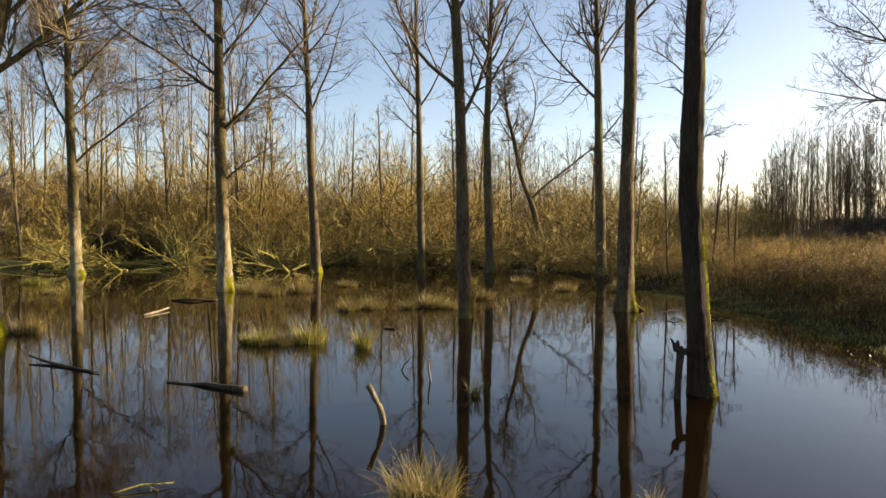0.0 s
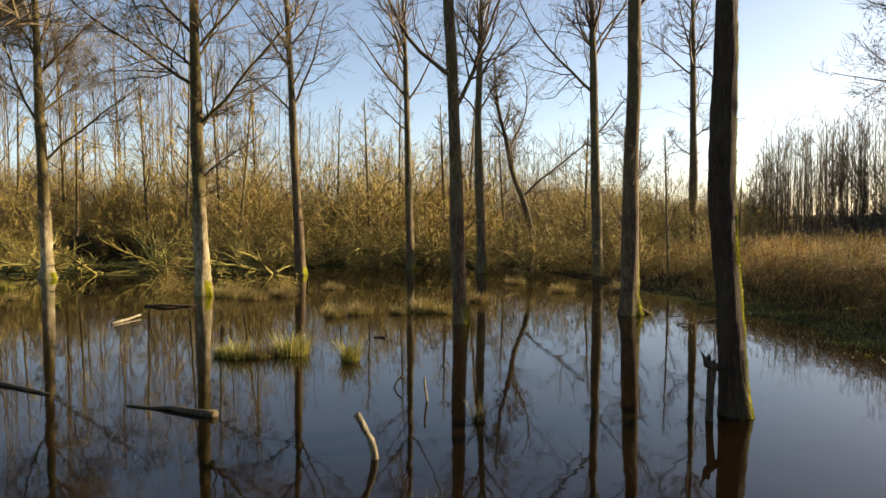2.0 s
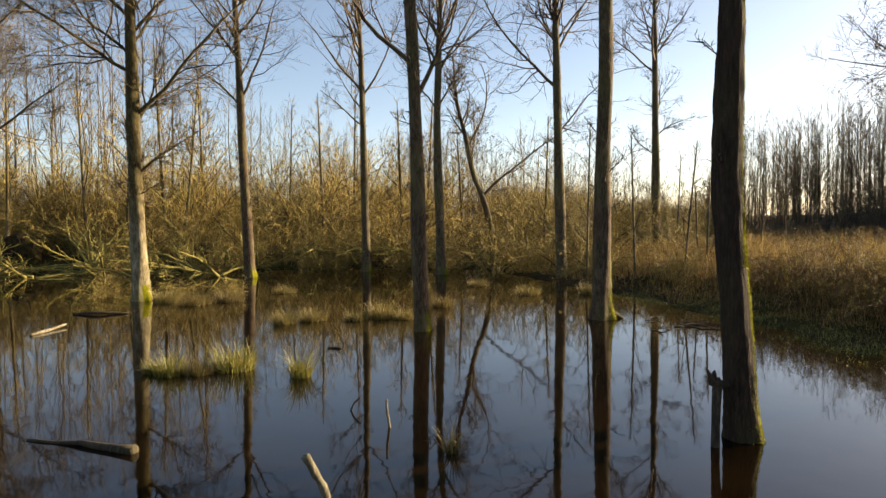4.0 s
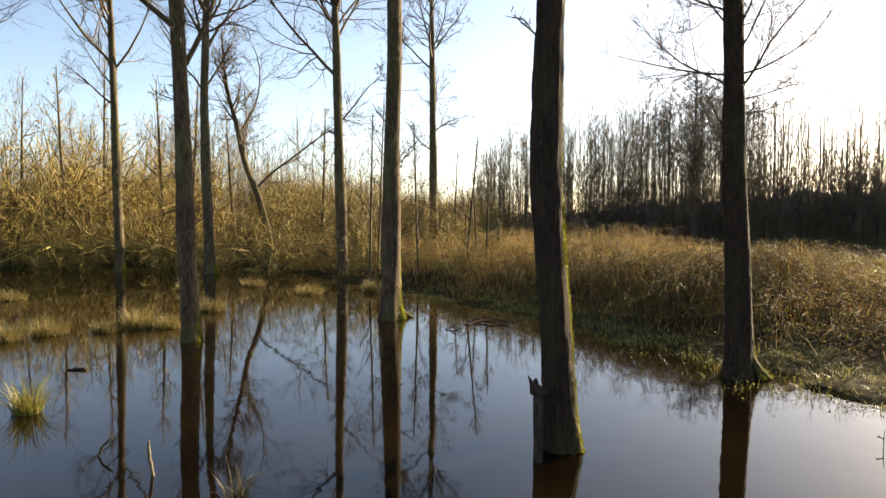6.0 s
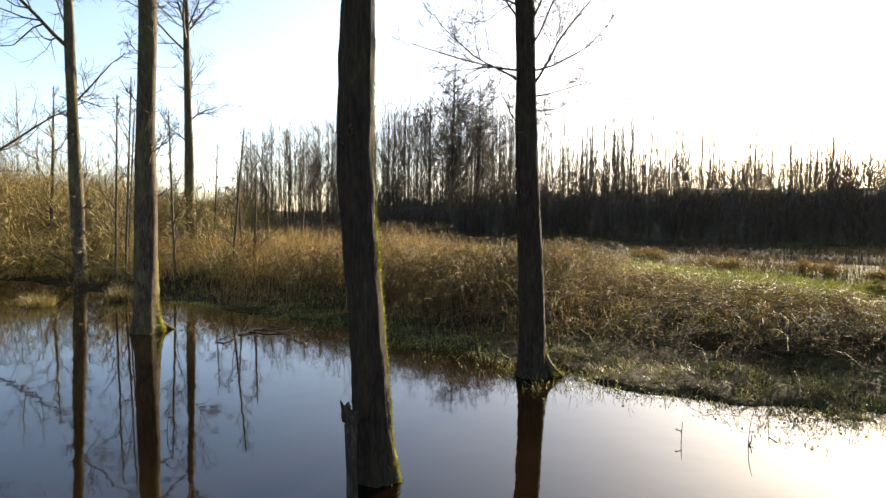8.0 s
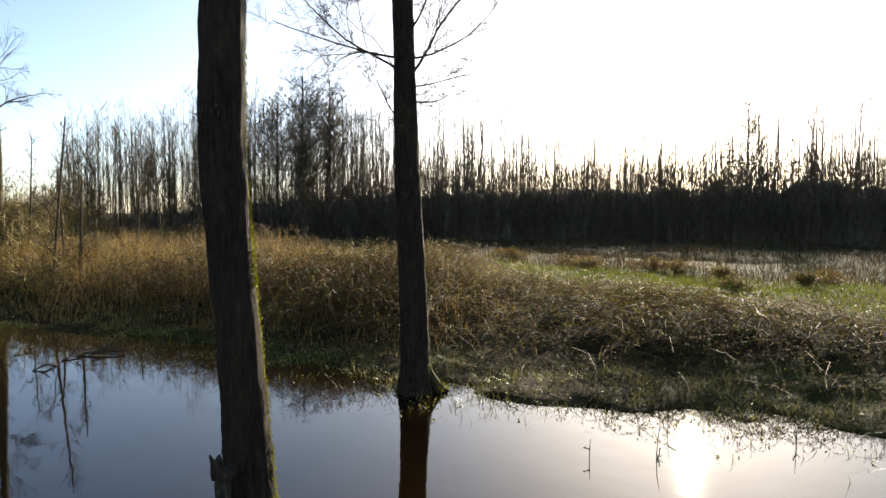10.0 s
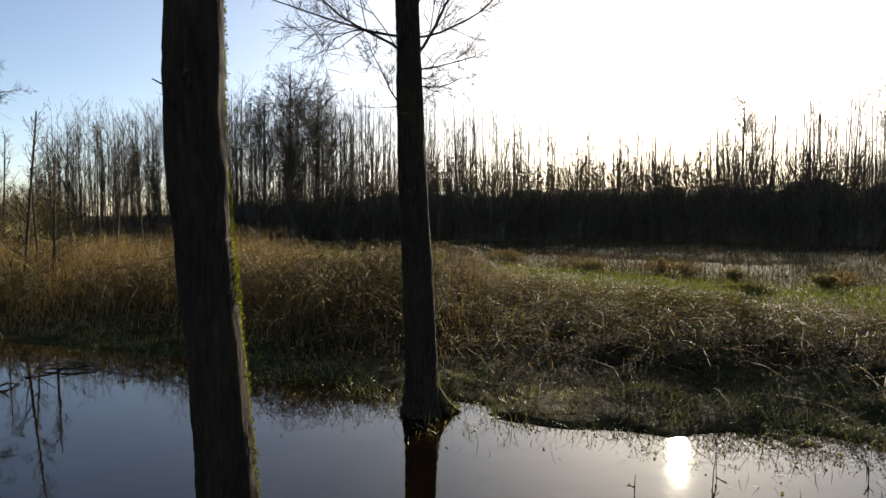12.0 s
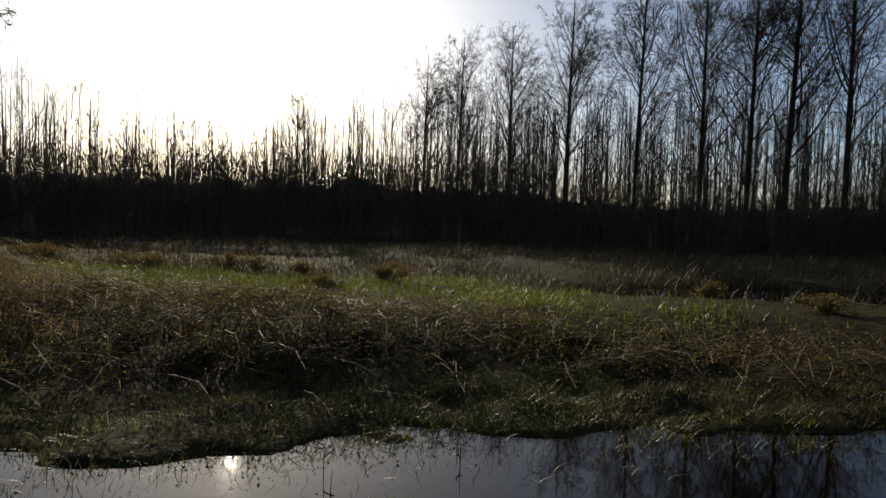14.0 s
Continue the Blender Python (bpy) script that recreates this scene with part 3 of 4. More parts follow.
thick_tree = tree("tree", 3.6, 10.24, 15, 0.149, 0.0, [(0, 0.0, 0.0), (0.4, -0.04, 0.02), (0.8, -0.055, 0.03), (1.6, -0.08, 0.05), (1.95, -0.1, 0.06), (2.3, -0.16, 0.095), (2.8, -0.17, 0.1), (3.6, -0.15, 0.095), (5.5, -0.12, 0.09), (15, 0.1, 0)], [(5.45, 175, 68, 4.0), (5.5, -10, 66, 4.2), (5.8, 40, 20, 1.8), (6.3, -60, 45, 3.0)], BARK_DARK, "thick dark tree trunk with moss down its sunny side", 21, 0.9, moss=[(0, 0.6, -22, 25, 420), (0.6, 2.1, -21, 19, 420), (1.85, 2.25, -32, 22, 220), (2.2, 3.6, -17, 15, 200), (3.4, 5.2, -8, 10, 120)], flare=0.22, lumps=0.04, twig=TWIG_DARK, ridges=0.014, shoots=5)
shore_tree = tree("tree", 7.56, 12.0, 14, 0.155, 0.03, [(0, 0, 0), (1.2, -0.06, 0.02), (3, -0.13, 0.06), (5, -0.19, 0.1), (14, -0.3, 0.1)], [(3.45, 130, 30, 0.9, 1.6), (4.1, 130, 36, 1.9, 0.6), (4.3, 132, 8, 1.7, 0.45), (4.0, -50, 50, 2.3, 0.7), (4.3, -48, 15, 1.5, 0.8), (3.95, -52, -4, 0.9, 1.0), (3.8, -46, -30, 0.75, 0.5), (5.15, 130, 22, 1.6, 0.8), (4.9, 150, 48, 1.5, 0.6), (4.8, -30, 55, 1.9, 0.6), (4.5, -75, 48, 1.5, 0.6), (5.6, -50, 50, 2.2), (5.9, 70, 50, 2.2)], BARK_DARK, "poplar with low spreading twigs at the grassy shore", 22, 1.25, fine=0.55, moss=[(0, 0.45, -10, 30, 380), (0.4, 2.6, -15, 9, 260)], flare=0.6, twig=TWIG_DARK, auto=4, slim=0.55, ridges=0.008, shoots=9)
tree("tree", -9.75, 14.6, 16, 0.22, 0.1, [(0, 0, 0), (3, -0.1, 0), (5, -0.1, 0), (8, 0.75, 0), (16, 2.2, 0)], [(5.35, 8, 27, 6.5, 0.12), (6.4, 20, 48, 4.5)], BARK_PALE, "pale poplar with a long arching limb", 23, 1.5, auto=9, moss=[(0, 0.5, -20, 40, 160)])
roots(brown_tree, BARK_RED, [(-22, 0.5, 0.07), (-70, 0.3, 0.06), (200, 0.25, 0.06)], 90)
roots(shore_tree, BARK_DARK, [(-48, 0.42, 0.08), (-80, 0.3, 0.07), (135, 0.22, 0.06), (10, 0.3, 0.06)], 91)
# a dead split stem leaning against the shaded side of the thick trunk, ending in a jagged stub
soup = Soup()
soup.tubes([[(-0.42, -0.26, -0.3), (-0.41, -0.24, 0.0), (-0.39, -0.2, 0.2), (-0.36, -0.14, 0.4), (-0.33, -0.09, 0.56), (-0.31, -0.07, 0.64), (-0.3, -0.06, 0.68)]], [[0.05, 0.048, 0.044, 0.048, 0.054, 0.04, 0.012]], 10)
soup.part("dead_stem", WET_WOOD, thick_tree)
soup = Soup()
soup.tubes([[(-0.15, 0.0, 0.6), (-0.31, -0.08, 0.6), (-0.41, -0.14, 0.65), (-0.44, -0.16, 0.73), (-0.5, -0.2, 0.82)], [(-0.31, -0.08, 0.6), (-0.38, -0.12, 0.68), (-0.375, -0.115, 0.73), (-0.37, -0.11, 0.75), (-0.365, -0.11, 0.77)]], [[0.05, 0.05, 0.042, 0.024, 0.005], [0.034, 0.034, 0.028, 0.018, 0.004]], 6)
soup.part("broken_stub", WET_WOOD, thick_tree)

# ---- willow thicket on the far bank ----
def shrub_mesh(seed, stems, height, spread, droop=0.0, per1=10, per2=6):
    rng = np.random.default_rng(seed)
    a = rng.random(stems) * 6.283
    tilt = np.radians(rng.uniform(4, spread, stems))
    d = np.stack([np.cos(a) * np.sin(tilt), np.sin(a) * np.sin(tilt), np.cos(tilt)], 1)
    length = height * rng.uniform(0.65, 1.08, stems)
    o = np.stack([rng.normal(size=stems) * 0.22, rng.normal(size=stems) * 0.22, np.full(stems, -0.15)], 1)
    pts, cur = [o], o
    for i in range(5):
        d = d + rng.normal(size=d.shape) * 0.23 - UP * droop * (i / 5)
        d /= np.linalg.norm(d, axis=1, keepdims=True)
        cur = cur + d * (length / 5)[:, None]
        pts.append(cur)
    P = np.stack(pts, 1)
    R = (0.014 + 0.0085 * length)[:, None] * np.linspace(1, 0.25, 6)
    s = Soup()
    s.tubes(P, R, 4)
    p1, r1 = offshoots(rng, P, R, per1, 0.12, 1.0, (28, 82), (0.25, 0.62), 0.15, 0.26, 4, 0.55, 0.0095)
    p2, r2 = offshoots(rng, p1, r1, per2, 0.1, 1.0, (25, 80), (0.4, 0.9), 0.1, 0.25, 2, 0.7, 0.0072)
    t = Soup()
    t.tubes(p1, r1, 3)
    t.slips(p2, r2, rng)
    return s, t


SHRUBS = []
for i, (stems, height, spread, droop) in enumerate([(11, 4.8, 42, 0.05), (12, 5.6, 32, 0), (12, 3.4, 70, 0.25), (14, 2.8, 80, 0.3), (10, 6.6, 26, 0), (13, 4.0, 58, 0.15), (17, 7.6, 25, 0), (15, 8.6, 22, 0)]):
    root = tagged(new("willow_shrub"), "leafless olive-brown willow shrub crowding the bank", "shrub", "willow shrubs on the bank")
    s, t = shrub_mesh(100 + i, stems, height, spread, droop)
    tagged(s.part("brushwood", WILLOW_STEM, root), kind="stuff")
    tagged(t.part("crown", WILLOW, root), kind="stuff")
    SHRUBS.append(root)

rng = np.random.default_rng(31)
spots = []


def along(rng, step, back, jitter, kinds, lo=-46.0, hi=5.0, gap=(0, 0), size=1.0):
    x = lo
    while x < hi:
        if gap[0] < x < gap[1]:
            x = gap[1]
        y = float(np.interp(x, [-70, -26, -17, -10, -3, 2, 4.4, 5.4], [42, 39, 37.5, 36, 36.5, 35.5, 31, 26.5]))
        spots.append((x + rng.normal() * 0.5, y + back + rng.normal() * jitter, kinds[rng.integers(len(kinds))], size * rng.uniform(0.85, 1.2)))
        x += step * rng.uniform(0.75, 1.3)


along(rng, 1.7, 0.7, 0.5, (2, 3, 3, 2), gap=(-23, -12.5))
along(rng, 2.1, 3.2, 1.0, (0, 5, 2, 5), gap=(-22.5, -18))
along(rng, 2.6, 7.0, 1.4, (0, 1, 4), hi=4.0)
along(rng, 2.5, 11.5, 1.8, (1, 4, 0), hi=3.0, size=1.25)
along(rng, 2.8, 17.0, 2.0, (7, 6, 4), hi=1.0)
for x, y, kind, size in [(5.6, 30.6, 3, 0.8), (4.9, 33.2, 2, 0.9), (7.2, 31, 5, 0.8), (6.6, 27.5, 3, 0.75), (8.6, 34.5, 5, 0.9), (9.8, 29.5, 2, 0.8), (12.2, 34, 5, 0.8), (7.6, 38, 0, 0.8), (10.5, 40, 5, 1.0), (13.5, 43, 0, 0.75), (6.2, 44, 1, 0.8), (15.5, 38.5, 2, 0.8), (9.0, 47, 1, 0.8), (17.5, 45, 5, 0.8), (13, 52, 0, 0.9), (20, 54, 5, 0.9), (8.2, 24.6, 3, 0.55), (10.2, 26.0, 3, 0.6), (-9.6, 24.8, 3, 0.4), (-7.1, 24.6, 3, 0.33), (-5.9, 25.2, 3, 0.36), (-13, 33.8, 2, 0.5), (-9, 34.2, 3, 0.5), (-5, 34.8, 2, 0.45), (-3.8, 35.2, 3, 0.5), (-0.6, 35, 2, 0.5), (1.4, 34, 3, 0.5), (-20, 35.5, 2, 0.6), (-22, 36.5, 3, 0.6)]:
    spots.append((x, y, kind, size))
used = set()
for x, y, kind, size in spots:
    m = Matrix.Translation((x, y, max(float(ground_height(x, y)), -0.1) if y < 60 else 0.3)) @ Matrix.Rotation(rng.random() * 6.28, 4, "Z")
    if kind not in used:
        used.add(kind)
        ob = SHRUBS[kind]
    else:
        ob = copy_thing(SHRUBS[kind], m)
    ob.matrix_basis = m @ Matrix.Diagonal((size, size, size, 1))

# thin trees that rise out of the thicket
rng = np.random.default_rng(41)
for i, (x, y, h, lean) in enumerate([(-22.5, 42, 11, 0.3), (-19.5, 45, 12, -0.4), (-15.6, 41, 12, 0.5), (-14.3, 43.5, 13, -0.5), (-12.6, 40.5, 10, 1.2), (-24.5, 37.5, 7, -0.4), (-11.0, 47, 10, 0.4), (-5.2, 43, 9.5, -0.3), (-4.0, 47, 11, 0.3), (-0.6, 39.5, 8.5, -0.3), (0.4, 41, 9, 0.6), (-28, 45, 12, 0.4), (-31, 47, 12, -0.4), (-26.5, 50, 11, 0.2), (3.0, 45, 8, -0.5), (-8.6, 50, 10, 0.4), (7.2, 42, 8, 0.3), (-17.0, 52, 13, 0.3), (-24.5, 44.5, 15, -0.3), (-17.6, 47, 15, 0.4), (-12.8, 46, 14, -0.4)]):
    tree("thin_tree", x, y, h, 0.075, 0.03, [(0, 0, 0), (h * 0.4, lean * 0.5, 0), (h, lean, 0)], [], BARK if i % 3 else BARK_PALE, "thin bare alder rising from the thicket", 200 + i, 0.6, auto=10, low=0.22, twig=WILLOW, fine=1.3, flare=0.2, far=True)

# saplings along the reed bank
for i, (x, y, h, dx) in enumerate([(8.3, 24.2, 4.7, 0.45), (9.3, 24.8, 3.6, 0.1), (7.4, 26.0, 5.2, -0.15), (5.9, 26.6, 5.6, 0.12), (6.25, 26.9, 6.2, 0.25), (10.2, 27.5, 3.6, -0.2), (6.9, 29.0, 5.5, 0.3), (12.6, 28.0, 3.2, 0.2), (14.5, 29.5, 3.5, -0.2), (11.4, 33.0, 5.0, 0.2)]):
    tree("sapling", x, y, h, 0.02, 0.012, [(0, 0, 0), (h, dx, 0)], [], BARK, "slim leafless sapling at the water's edge", 300 + i, 0.6, auto=9, low=0.2, twig=TWIG, flare=0.1, slim=0.6, fine=0.8)


# ---- far woods ----
def bearing(az, d, ox=2.0, oy=8.0):
    a = np.radians(az)
    return ox + d * np.sin(a), oy + d * np.cos(a)


def wood_belt(name, label, az0, az1, near, depth, crest, seed, count, fringe, solid=0.66):
    """Dense undergrowth of a wood's edge: an uneven mass with a hem of bare shoots."""
    rng = np.random.default_rng(seed)
    az = np.linspace(az0, az1, int((az1 - az0) * 7))
    prof = np.array([(0, -0.2), (0.02, 0.35), (0.08, 0.75), (0.2, 0.95), (0.5, 1.0), (1.0, 0.9)])
    A, K = np.meshgrid(az, np.arange(len(prof)), indexing="ij")
    d = near + depth * prof[K, 0] + (value_noise(A, K, 1.1, seed) - 0.5) * 3 + (value_noise(A * 3, K, 1.0, seed + 1) - 0.5) * 1.5
    x, y = bearing(A, d)
    h = np.interp(A, *zip(*crest)) * prof[K, 1] * (0.84 + 0.16 * value_noise(A * 1.2, K * 0.6, 1.0, seed + 2) + 0.12 * (rng.random(A.shape) - 0.5))
    h = h * ease((A - az0) / 4) * ease((az1 - A) / 4)
    s = Soup()
    idx = np.arange(A.size).reshape(A.shape)
    s.add(np.stack([x, y, h * solid + 0.2], -1), quad=np.stack([idx[:-1, :-1], idx[:-1, 1:], idx[1:, 1:], idx[1:, :-1]], -1))
    a = rng.uniform(az0, az1, fringe)
    dd = near + depth * rng.random(fringe) ** 1.5 * 0.6 - 1.2
    fx, fy = bearing(a, dd)
    hh = np.interp(a, *zip(*crest)) * np.clip(0.5 + 0.7 * (dd - near + 1.2) / (depth * 0.25), 0.45, 1.0)
    hh = hh * (0.8 + 0.4 * value_noise(a * 1.7, dd * 0, 1.0, seed + 3))
    z0 = hh * np.where(rng.random(fringe) < 0.6, rng.uniform(0.4, 0.8, fringe), rng.uniform(0, 0.5, fringe))
    o = np.stack([fx, fy, z0], 1)
    lean = rng.normal(size=(fringe, 3)) * (0.3, 0.3, 0) + UP
    ln = (hh - z0) * rng.uniform(0.7, 1.1, fringe) + rng.uniform(0.1, 0.9, fringe) ** 2
    P = np.stack([o, o + lean * (ln * 0.5)[:, None], o + (lean * 1.0 + rng.normal(size=(fringe, 3)) * 0.15) * ln[:, None]], 1)
    R = (0.01 + 0.0025 * ln)[:, None] * np.array((1, 0.7, 0.3))
    s.tubes(P, R, 3)
    p1, r1 = offshoots(rng, P, R, 3, 0.05, 0.95, (20, 60), (0.4, 0.9), 0.3, 0.1, 2, 0.6, 0.0085)
    s.slips(p1, r1, rng)
    return tagged(s.part(name, count), label, "woods", kind="stuff")


def far_trees(name, label, material, az0, az1, near, depth, tops, number, seed, girth=0.1, per=13, upright=(22, 46), bare=0.3, sway=0.1):
    """Rows of slim far trees."""
    rng = np.random.default_rng(seed)
    az = rng.uniform(az0, az1, number)
    d = near + depth * rng.random(number)
    x, y = bearing(az, d)
    h = np.interp(az, *zip(*tops)) * rng.uniform(0.78, 1.02, number) * (0.86 + 0.26 * value_noise(az * 0.8, d * 0.2, 1.0, seed)) * (d / near) ** 0.6
    k = 6
    u = np.linspace(0, 1, k)
    lean = rng.normal(size=(number, 2)) * 0.025
    P = np.stack([x[:, None] + lean[:, :1] * h[:, None] * u + rng.normal(size=(number, k)) * sway, y[:, None] + lean[:, 1:] * h[:, None] * u, 0.2 + h[:, None] * u], -1)
    R = girth * (0.5 + h / 12)[:, None] * (1 - 0.8 * u) * rng.uniform(0.6, 1.3, (number, 1))
    s = Soup()
    s.tubes(P, R, 4)
    p1, r1 = offshoots(rng, P, R, per, bare, 1.0, upright, (0.16, 0.34), 0.3, 0.08, 3, 0.5, 0.009)
    s.tubes(p1, r1, 3)
    p2, r2 = offshoots(rng, p1, r1, 4, 0.05, 0.95, (14, 48), (0.4, 0.9), 0.25, 0.1, 2, 0.6, 0.0055)
    s.slips(p2, r2, rng)
    return tagged(s.part(name, material), label, "woods", kind="stuff")


CREST = [(20, 0.6), (24, 1.0), (27, 1.6), (30, 2.3), (33, 3.1), (37, 3.8), (44, 4.0), (49, 4.6), (60, 5.0), (75, 5.4), (85, 5.4), (95, 5.0), (103, 4.0), (112, 3.8), (120, 4.3), (140, 4.3)]
TOPS = [(22, 7.2), (27, 8.6), (35, 10.0), (50, 10.2), (62, 9.5), (70, 8.2), (76, 7.6), (80, 9.8), (90, 10.2), (100, 10.6), (140, 11)]
wood_belt("undergrowth", "dense shadowed brushwood along the far wood", 21, 140, 43, 13, CREST, 51, BRUSH, 10500, 0.8)
far_trees("far_wood", "rows of slim bare trees behind the marsh", TWIG_DARK, 24, 140, 46, 16, TOPS, 820, 52, 0.05, 12, (16, 40), 0.34, 0.03)
far_trees("far_wood", "close-grown bare trees at the corner of the wood", TWIG, 23, 47, 43, 12, [(23, 5.0), (26, 7.6), (30, 8.8), (36, 9.4), (47, 9.0)], 210, 59, 0.036, 15, (20, 50), 0.16, 0.04)
far_trees("far_wood", "crowded bare trees between the tall poplars", TWIG_DARK, 93, 136, 46, 6, [(93, 8.5), (102, 10.5), (136, 12)], 150, 58, 0.045, 13, (24, 52), 0.3, 0.05)
wood_belt("undergrowth", "brown brushwood behind the willow thicket", -60, 4, 48, 12, [(-60, 5.2), (-30, 5.0), (-10, 4.4), (4, 3.4)], 53, BRUSH, 2600)
far_trees("far_wood", "slim sunlit trees behind the willow thicket", TWIG, -60, 8, 46, 24, [(-60, 18), (-25, 17), (-18, 14), (-13, 9.5), (2, 7.5), (8, 5.5)], 150, 54, 0.034, 18)
wood_belt("undergrowth", "low scrub on the far horizon", 2, 27, 110, 30, [(2, 5.6), (8, 4.8), (15, 4.2), (22, 4.4), (27, 5.2)], 55, TWIG, 1200)
wood_belt("undergrowth", "brown scrub in the open marsh", 4, 26, 48, 24, [(2, 5.0), (9, 4.4), (13, 3.8), (18, 2.8), (26, 2.4)], 56, WILLOW, 3000)
far_trees("far_wood", "slim bare trees over the marsh scrub", TWIG, -4, 25, 46, 22, [(-4, 9), (6, 8.0), (13, 6.6), (18, 5.2), (25, 3.6)], 240, 57, 0.035, 14, (25, 60), 0.2)

# tall poplars at the edge of the wood: three shapes, repeated
POPLARS = []
for i, dx in enumerate((0.2, -0.3, 0.4)):
    fans = [(17 * (0.28 + 0.62 * (j + rng.random()) / 26), rng.uniform(0, 360), rng.uniform(42, 64), 17 * (0.42 - 0.28 * j / 26) * rng.uniform(0.7, 1.1), rng.uniform(0.2, 0.6)) for j in range(26)]
    POPLARS.append(tree("far_poplar", 0, 0, 17, 0.13, 0.05, straight(17, dx), fans, BARK_DARK, "tall bare poplar dark against the sky at the wood's edge", 400 + i, 1.0, auto=0, twig=TWIG_DARK, fine=1.5, flare=0.2, slim=0.6, far=True))
for i, (az, d, h) in enumerate([(41.5, 45, 11.6), (43.6, 47, 11.2), (39.5, 47, 10), (78, 45, 9.6), (88.2, 46, 12.4), (91, 45, 13.3), (95.3, 44, 13.8), (99.8, 43, 15.6), (105.2, 42, 17), (110.2, 42, 17.6), (113.5, 41, 17.6), (116, 41, 18.4), (120, 40, 18.4)]):
    x, y = bearing(az, d + 5)
    h = (h - 2.3) * (d + 5) / d + 2.3
    m = Matrix.Translation((x, y, 0.3)) @ Matrix.Rotation(i * 2.1, 4, "Z")
    ob = POPLARS[i] if i < 3 else copy_thing(POPLARS[i % 3], m)
    ob.matrix_basis = m @ Matrix.Diagonal((h / 17 * (1.35 if i < 3 else 0.92 + 0.25 * (i % 4) / 4), h / 17 * (1.35 if i < 3 else 0.95), h / 17, 1))
    tagged(ob, group="tall poplars at the wood's edge")

# ---- plants on the near bank ----
def scatter(rng, number, x0, x1, y0, y1, keep):
    x, y = rng.uniform(x0, x1, number), rng.uniform(y0, y1, number)
    ok = rng.random(number) < keep(x, y)
    return x[ok], y[ok]


def blade_soup(rng, x, y, z, length, width, bend, lean=0.25, k=3):
    n = len(x)
    a = rng.random(n) * 6.283
    out = np.stack([np.cos(a), np.sin(a), np.zeros(n)], 1)
    side = np.stack([-np.sin(a), np.cos(a), np.zeros(n)], 1)
    t = np.linspace(0, 1, k)[None, :, None]
    ln = length[:, None, None]
    P = np.stack([x, y, z], 1)[:, None] + UP * ln * (t - 0.35 * bend[:, None, None] * t * t) + out[:, None] * ln * (lean * t + 0.6 * bend[:, None, None] * t * t)
    s = Soup()
    s.blades(P, width, side)
    return s


def lake_gap(x, y):
    return polygon_distance(x, y, LAKE)


# bramble: arching canes hung with leaves
rng = np.random.default_rng(61)
x, y = scatter(rng, 150000, 8, 27, -8, 40, lambda x, y: thicket(x, y) * np.clip(1.5 - np.abs(y - 11) / 10, 0.15, 1))
x, y = x[:5000], y[:5000]
n = len(x)
z = ground_height(x, y)
hgt = 0.15 + 0.8 * thicket(x, y) * rng.uniform(0.5, 1.25, n)
a = rng.random(n) * 6.283
span = rng.uniform(0.8, 2.0, n)
t = np.linspace(0, 1, 5)[None]
P = np.stack([x[:, None] + np.cos(a)[:, None] * span[:, None] * t, y[:, None] + np.sin(a)[:, None] * span[:, None] * t, z[:, None] - 0.05 + hgt[:, None] * np.sin(t * 2.7)], -1)
P += rng.normal(size=P.shape) * 0.03
s = Soup()
s.tubes(P, np.full((n, 5), 0.0045), 3)
tagged(s.part("bramble_canes", CANE), "arching reddish bramble canes over the bank", "bramble", kind="stuff")
f = rng.random((n, 25))
i = np.minimum((f * 4).astype(int), 3)
q = P[np.arange(n)[:, None], i] * (1 - (f * 4 % 1))[..., None] + P[np.arange(n)[:, None], i + 1] * (f * 4 % 1)[..., None]
q = q.reshape(-1, 3) + rng.normal(size=(n * 25, 3)) * 0.06
s = Soup()
s.leaves(q, rng.uniform(0.02, 0.045, len(q)), rng)
tagged(s.part("bramble_leaves", LEAF, smooth=False), "small dark and russet bramble leaves", "bramble", kind="stuff")

# dry grass and reed stems among them
rng = np.random.default_rng(62)
x, y = scatter(rng, 300000, 4, 26, -8, 44, lambda x, y: np.clip((lake_gap(x, y) - 0.2 - 0.6 * value_noise(x, y, 1.8, 18)) / 0.4, 0.03, 1) * (lake_gap(x, y) > 0) * np.clip(rim(y) + 0.9 - x + value_noise(x, y, 1.3, 20), 0.04, 1) * np.clip(value_noise(x, y, 2.2, 9) * 1.7 - 0.2, 0.1, 1) * np.clip((y - 12) / 4, 0.03, 1) * np.clip(1.3 - (np.hypot(x - 3, y - 7) - 8) / 26, 0.15, 1))
x, y = x[:56000], y[:56000]
n = len(x)
s = blade_soup(rng, x, y, ground_height(x, y) - 0.03, rng.uniform(0.3, 1.0, n) * np.clip(0.4 + thicket(x, y), 0.4, 1.2) * (0.5 + 0.5 * ease((lake_gap(x, y) - 0.2) / 2.4)) * np.interp(y, [9, 15], [0.55, 1]), rng.uniform(0.008, 0.02, n), rng.uniform(0.0, 0.9, n), 0.22)
tagged(s.part("dry_reeds", REED), "russet dry grass and reed stems on the bank", "reeds", kind="stuff")

# green grass in the clearing and along the water's edge
rng = np.random.default_rng(63)


def clearing(x, y):
    open_turf = np.exp(-(((x - rim(y) - 2.9) / 2.4) ** 2)) * ease((y - 0.5) / 7) * (y < 30)
    return np.clip(open_turf * 1.5, 0, 1) * np.clip(value_noise(x, y, 1.4, 10) * 2.0 - 0.2, 0.1, 1) * (lake_gap(x, y) > 1.8)


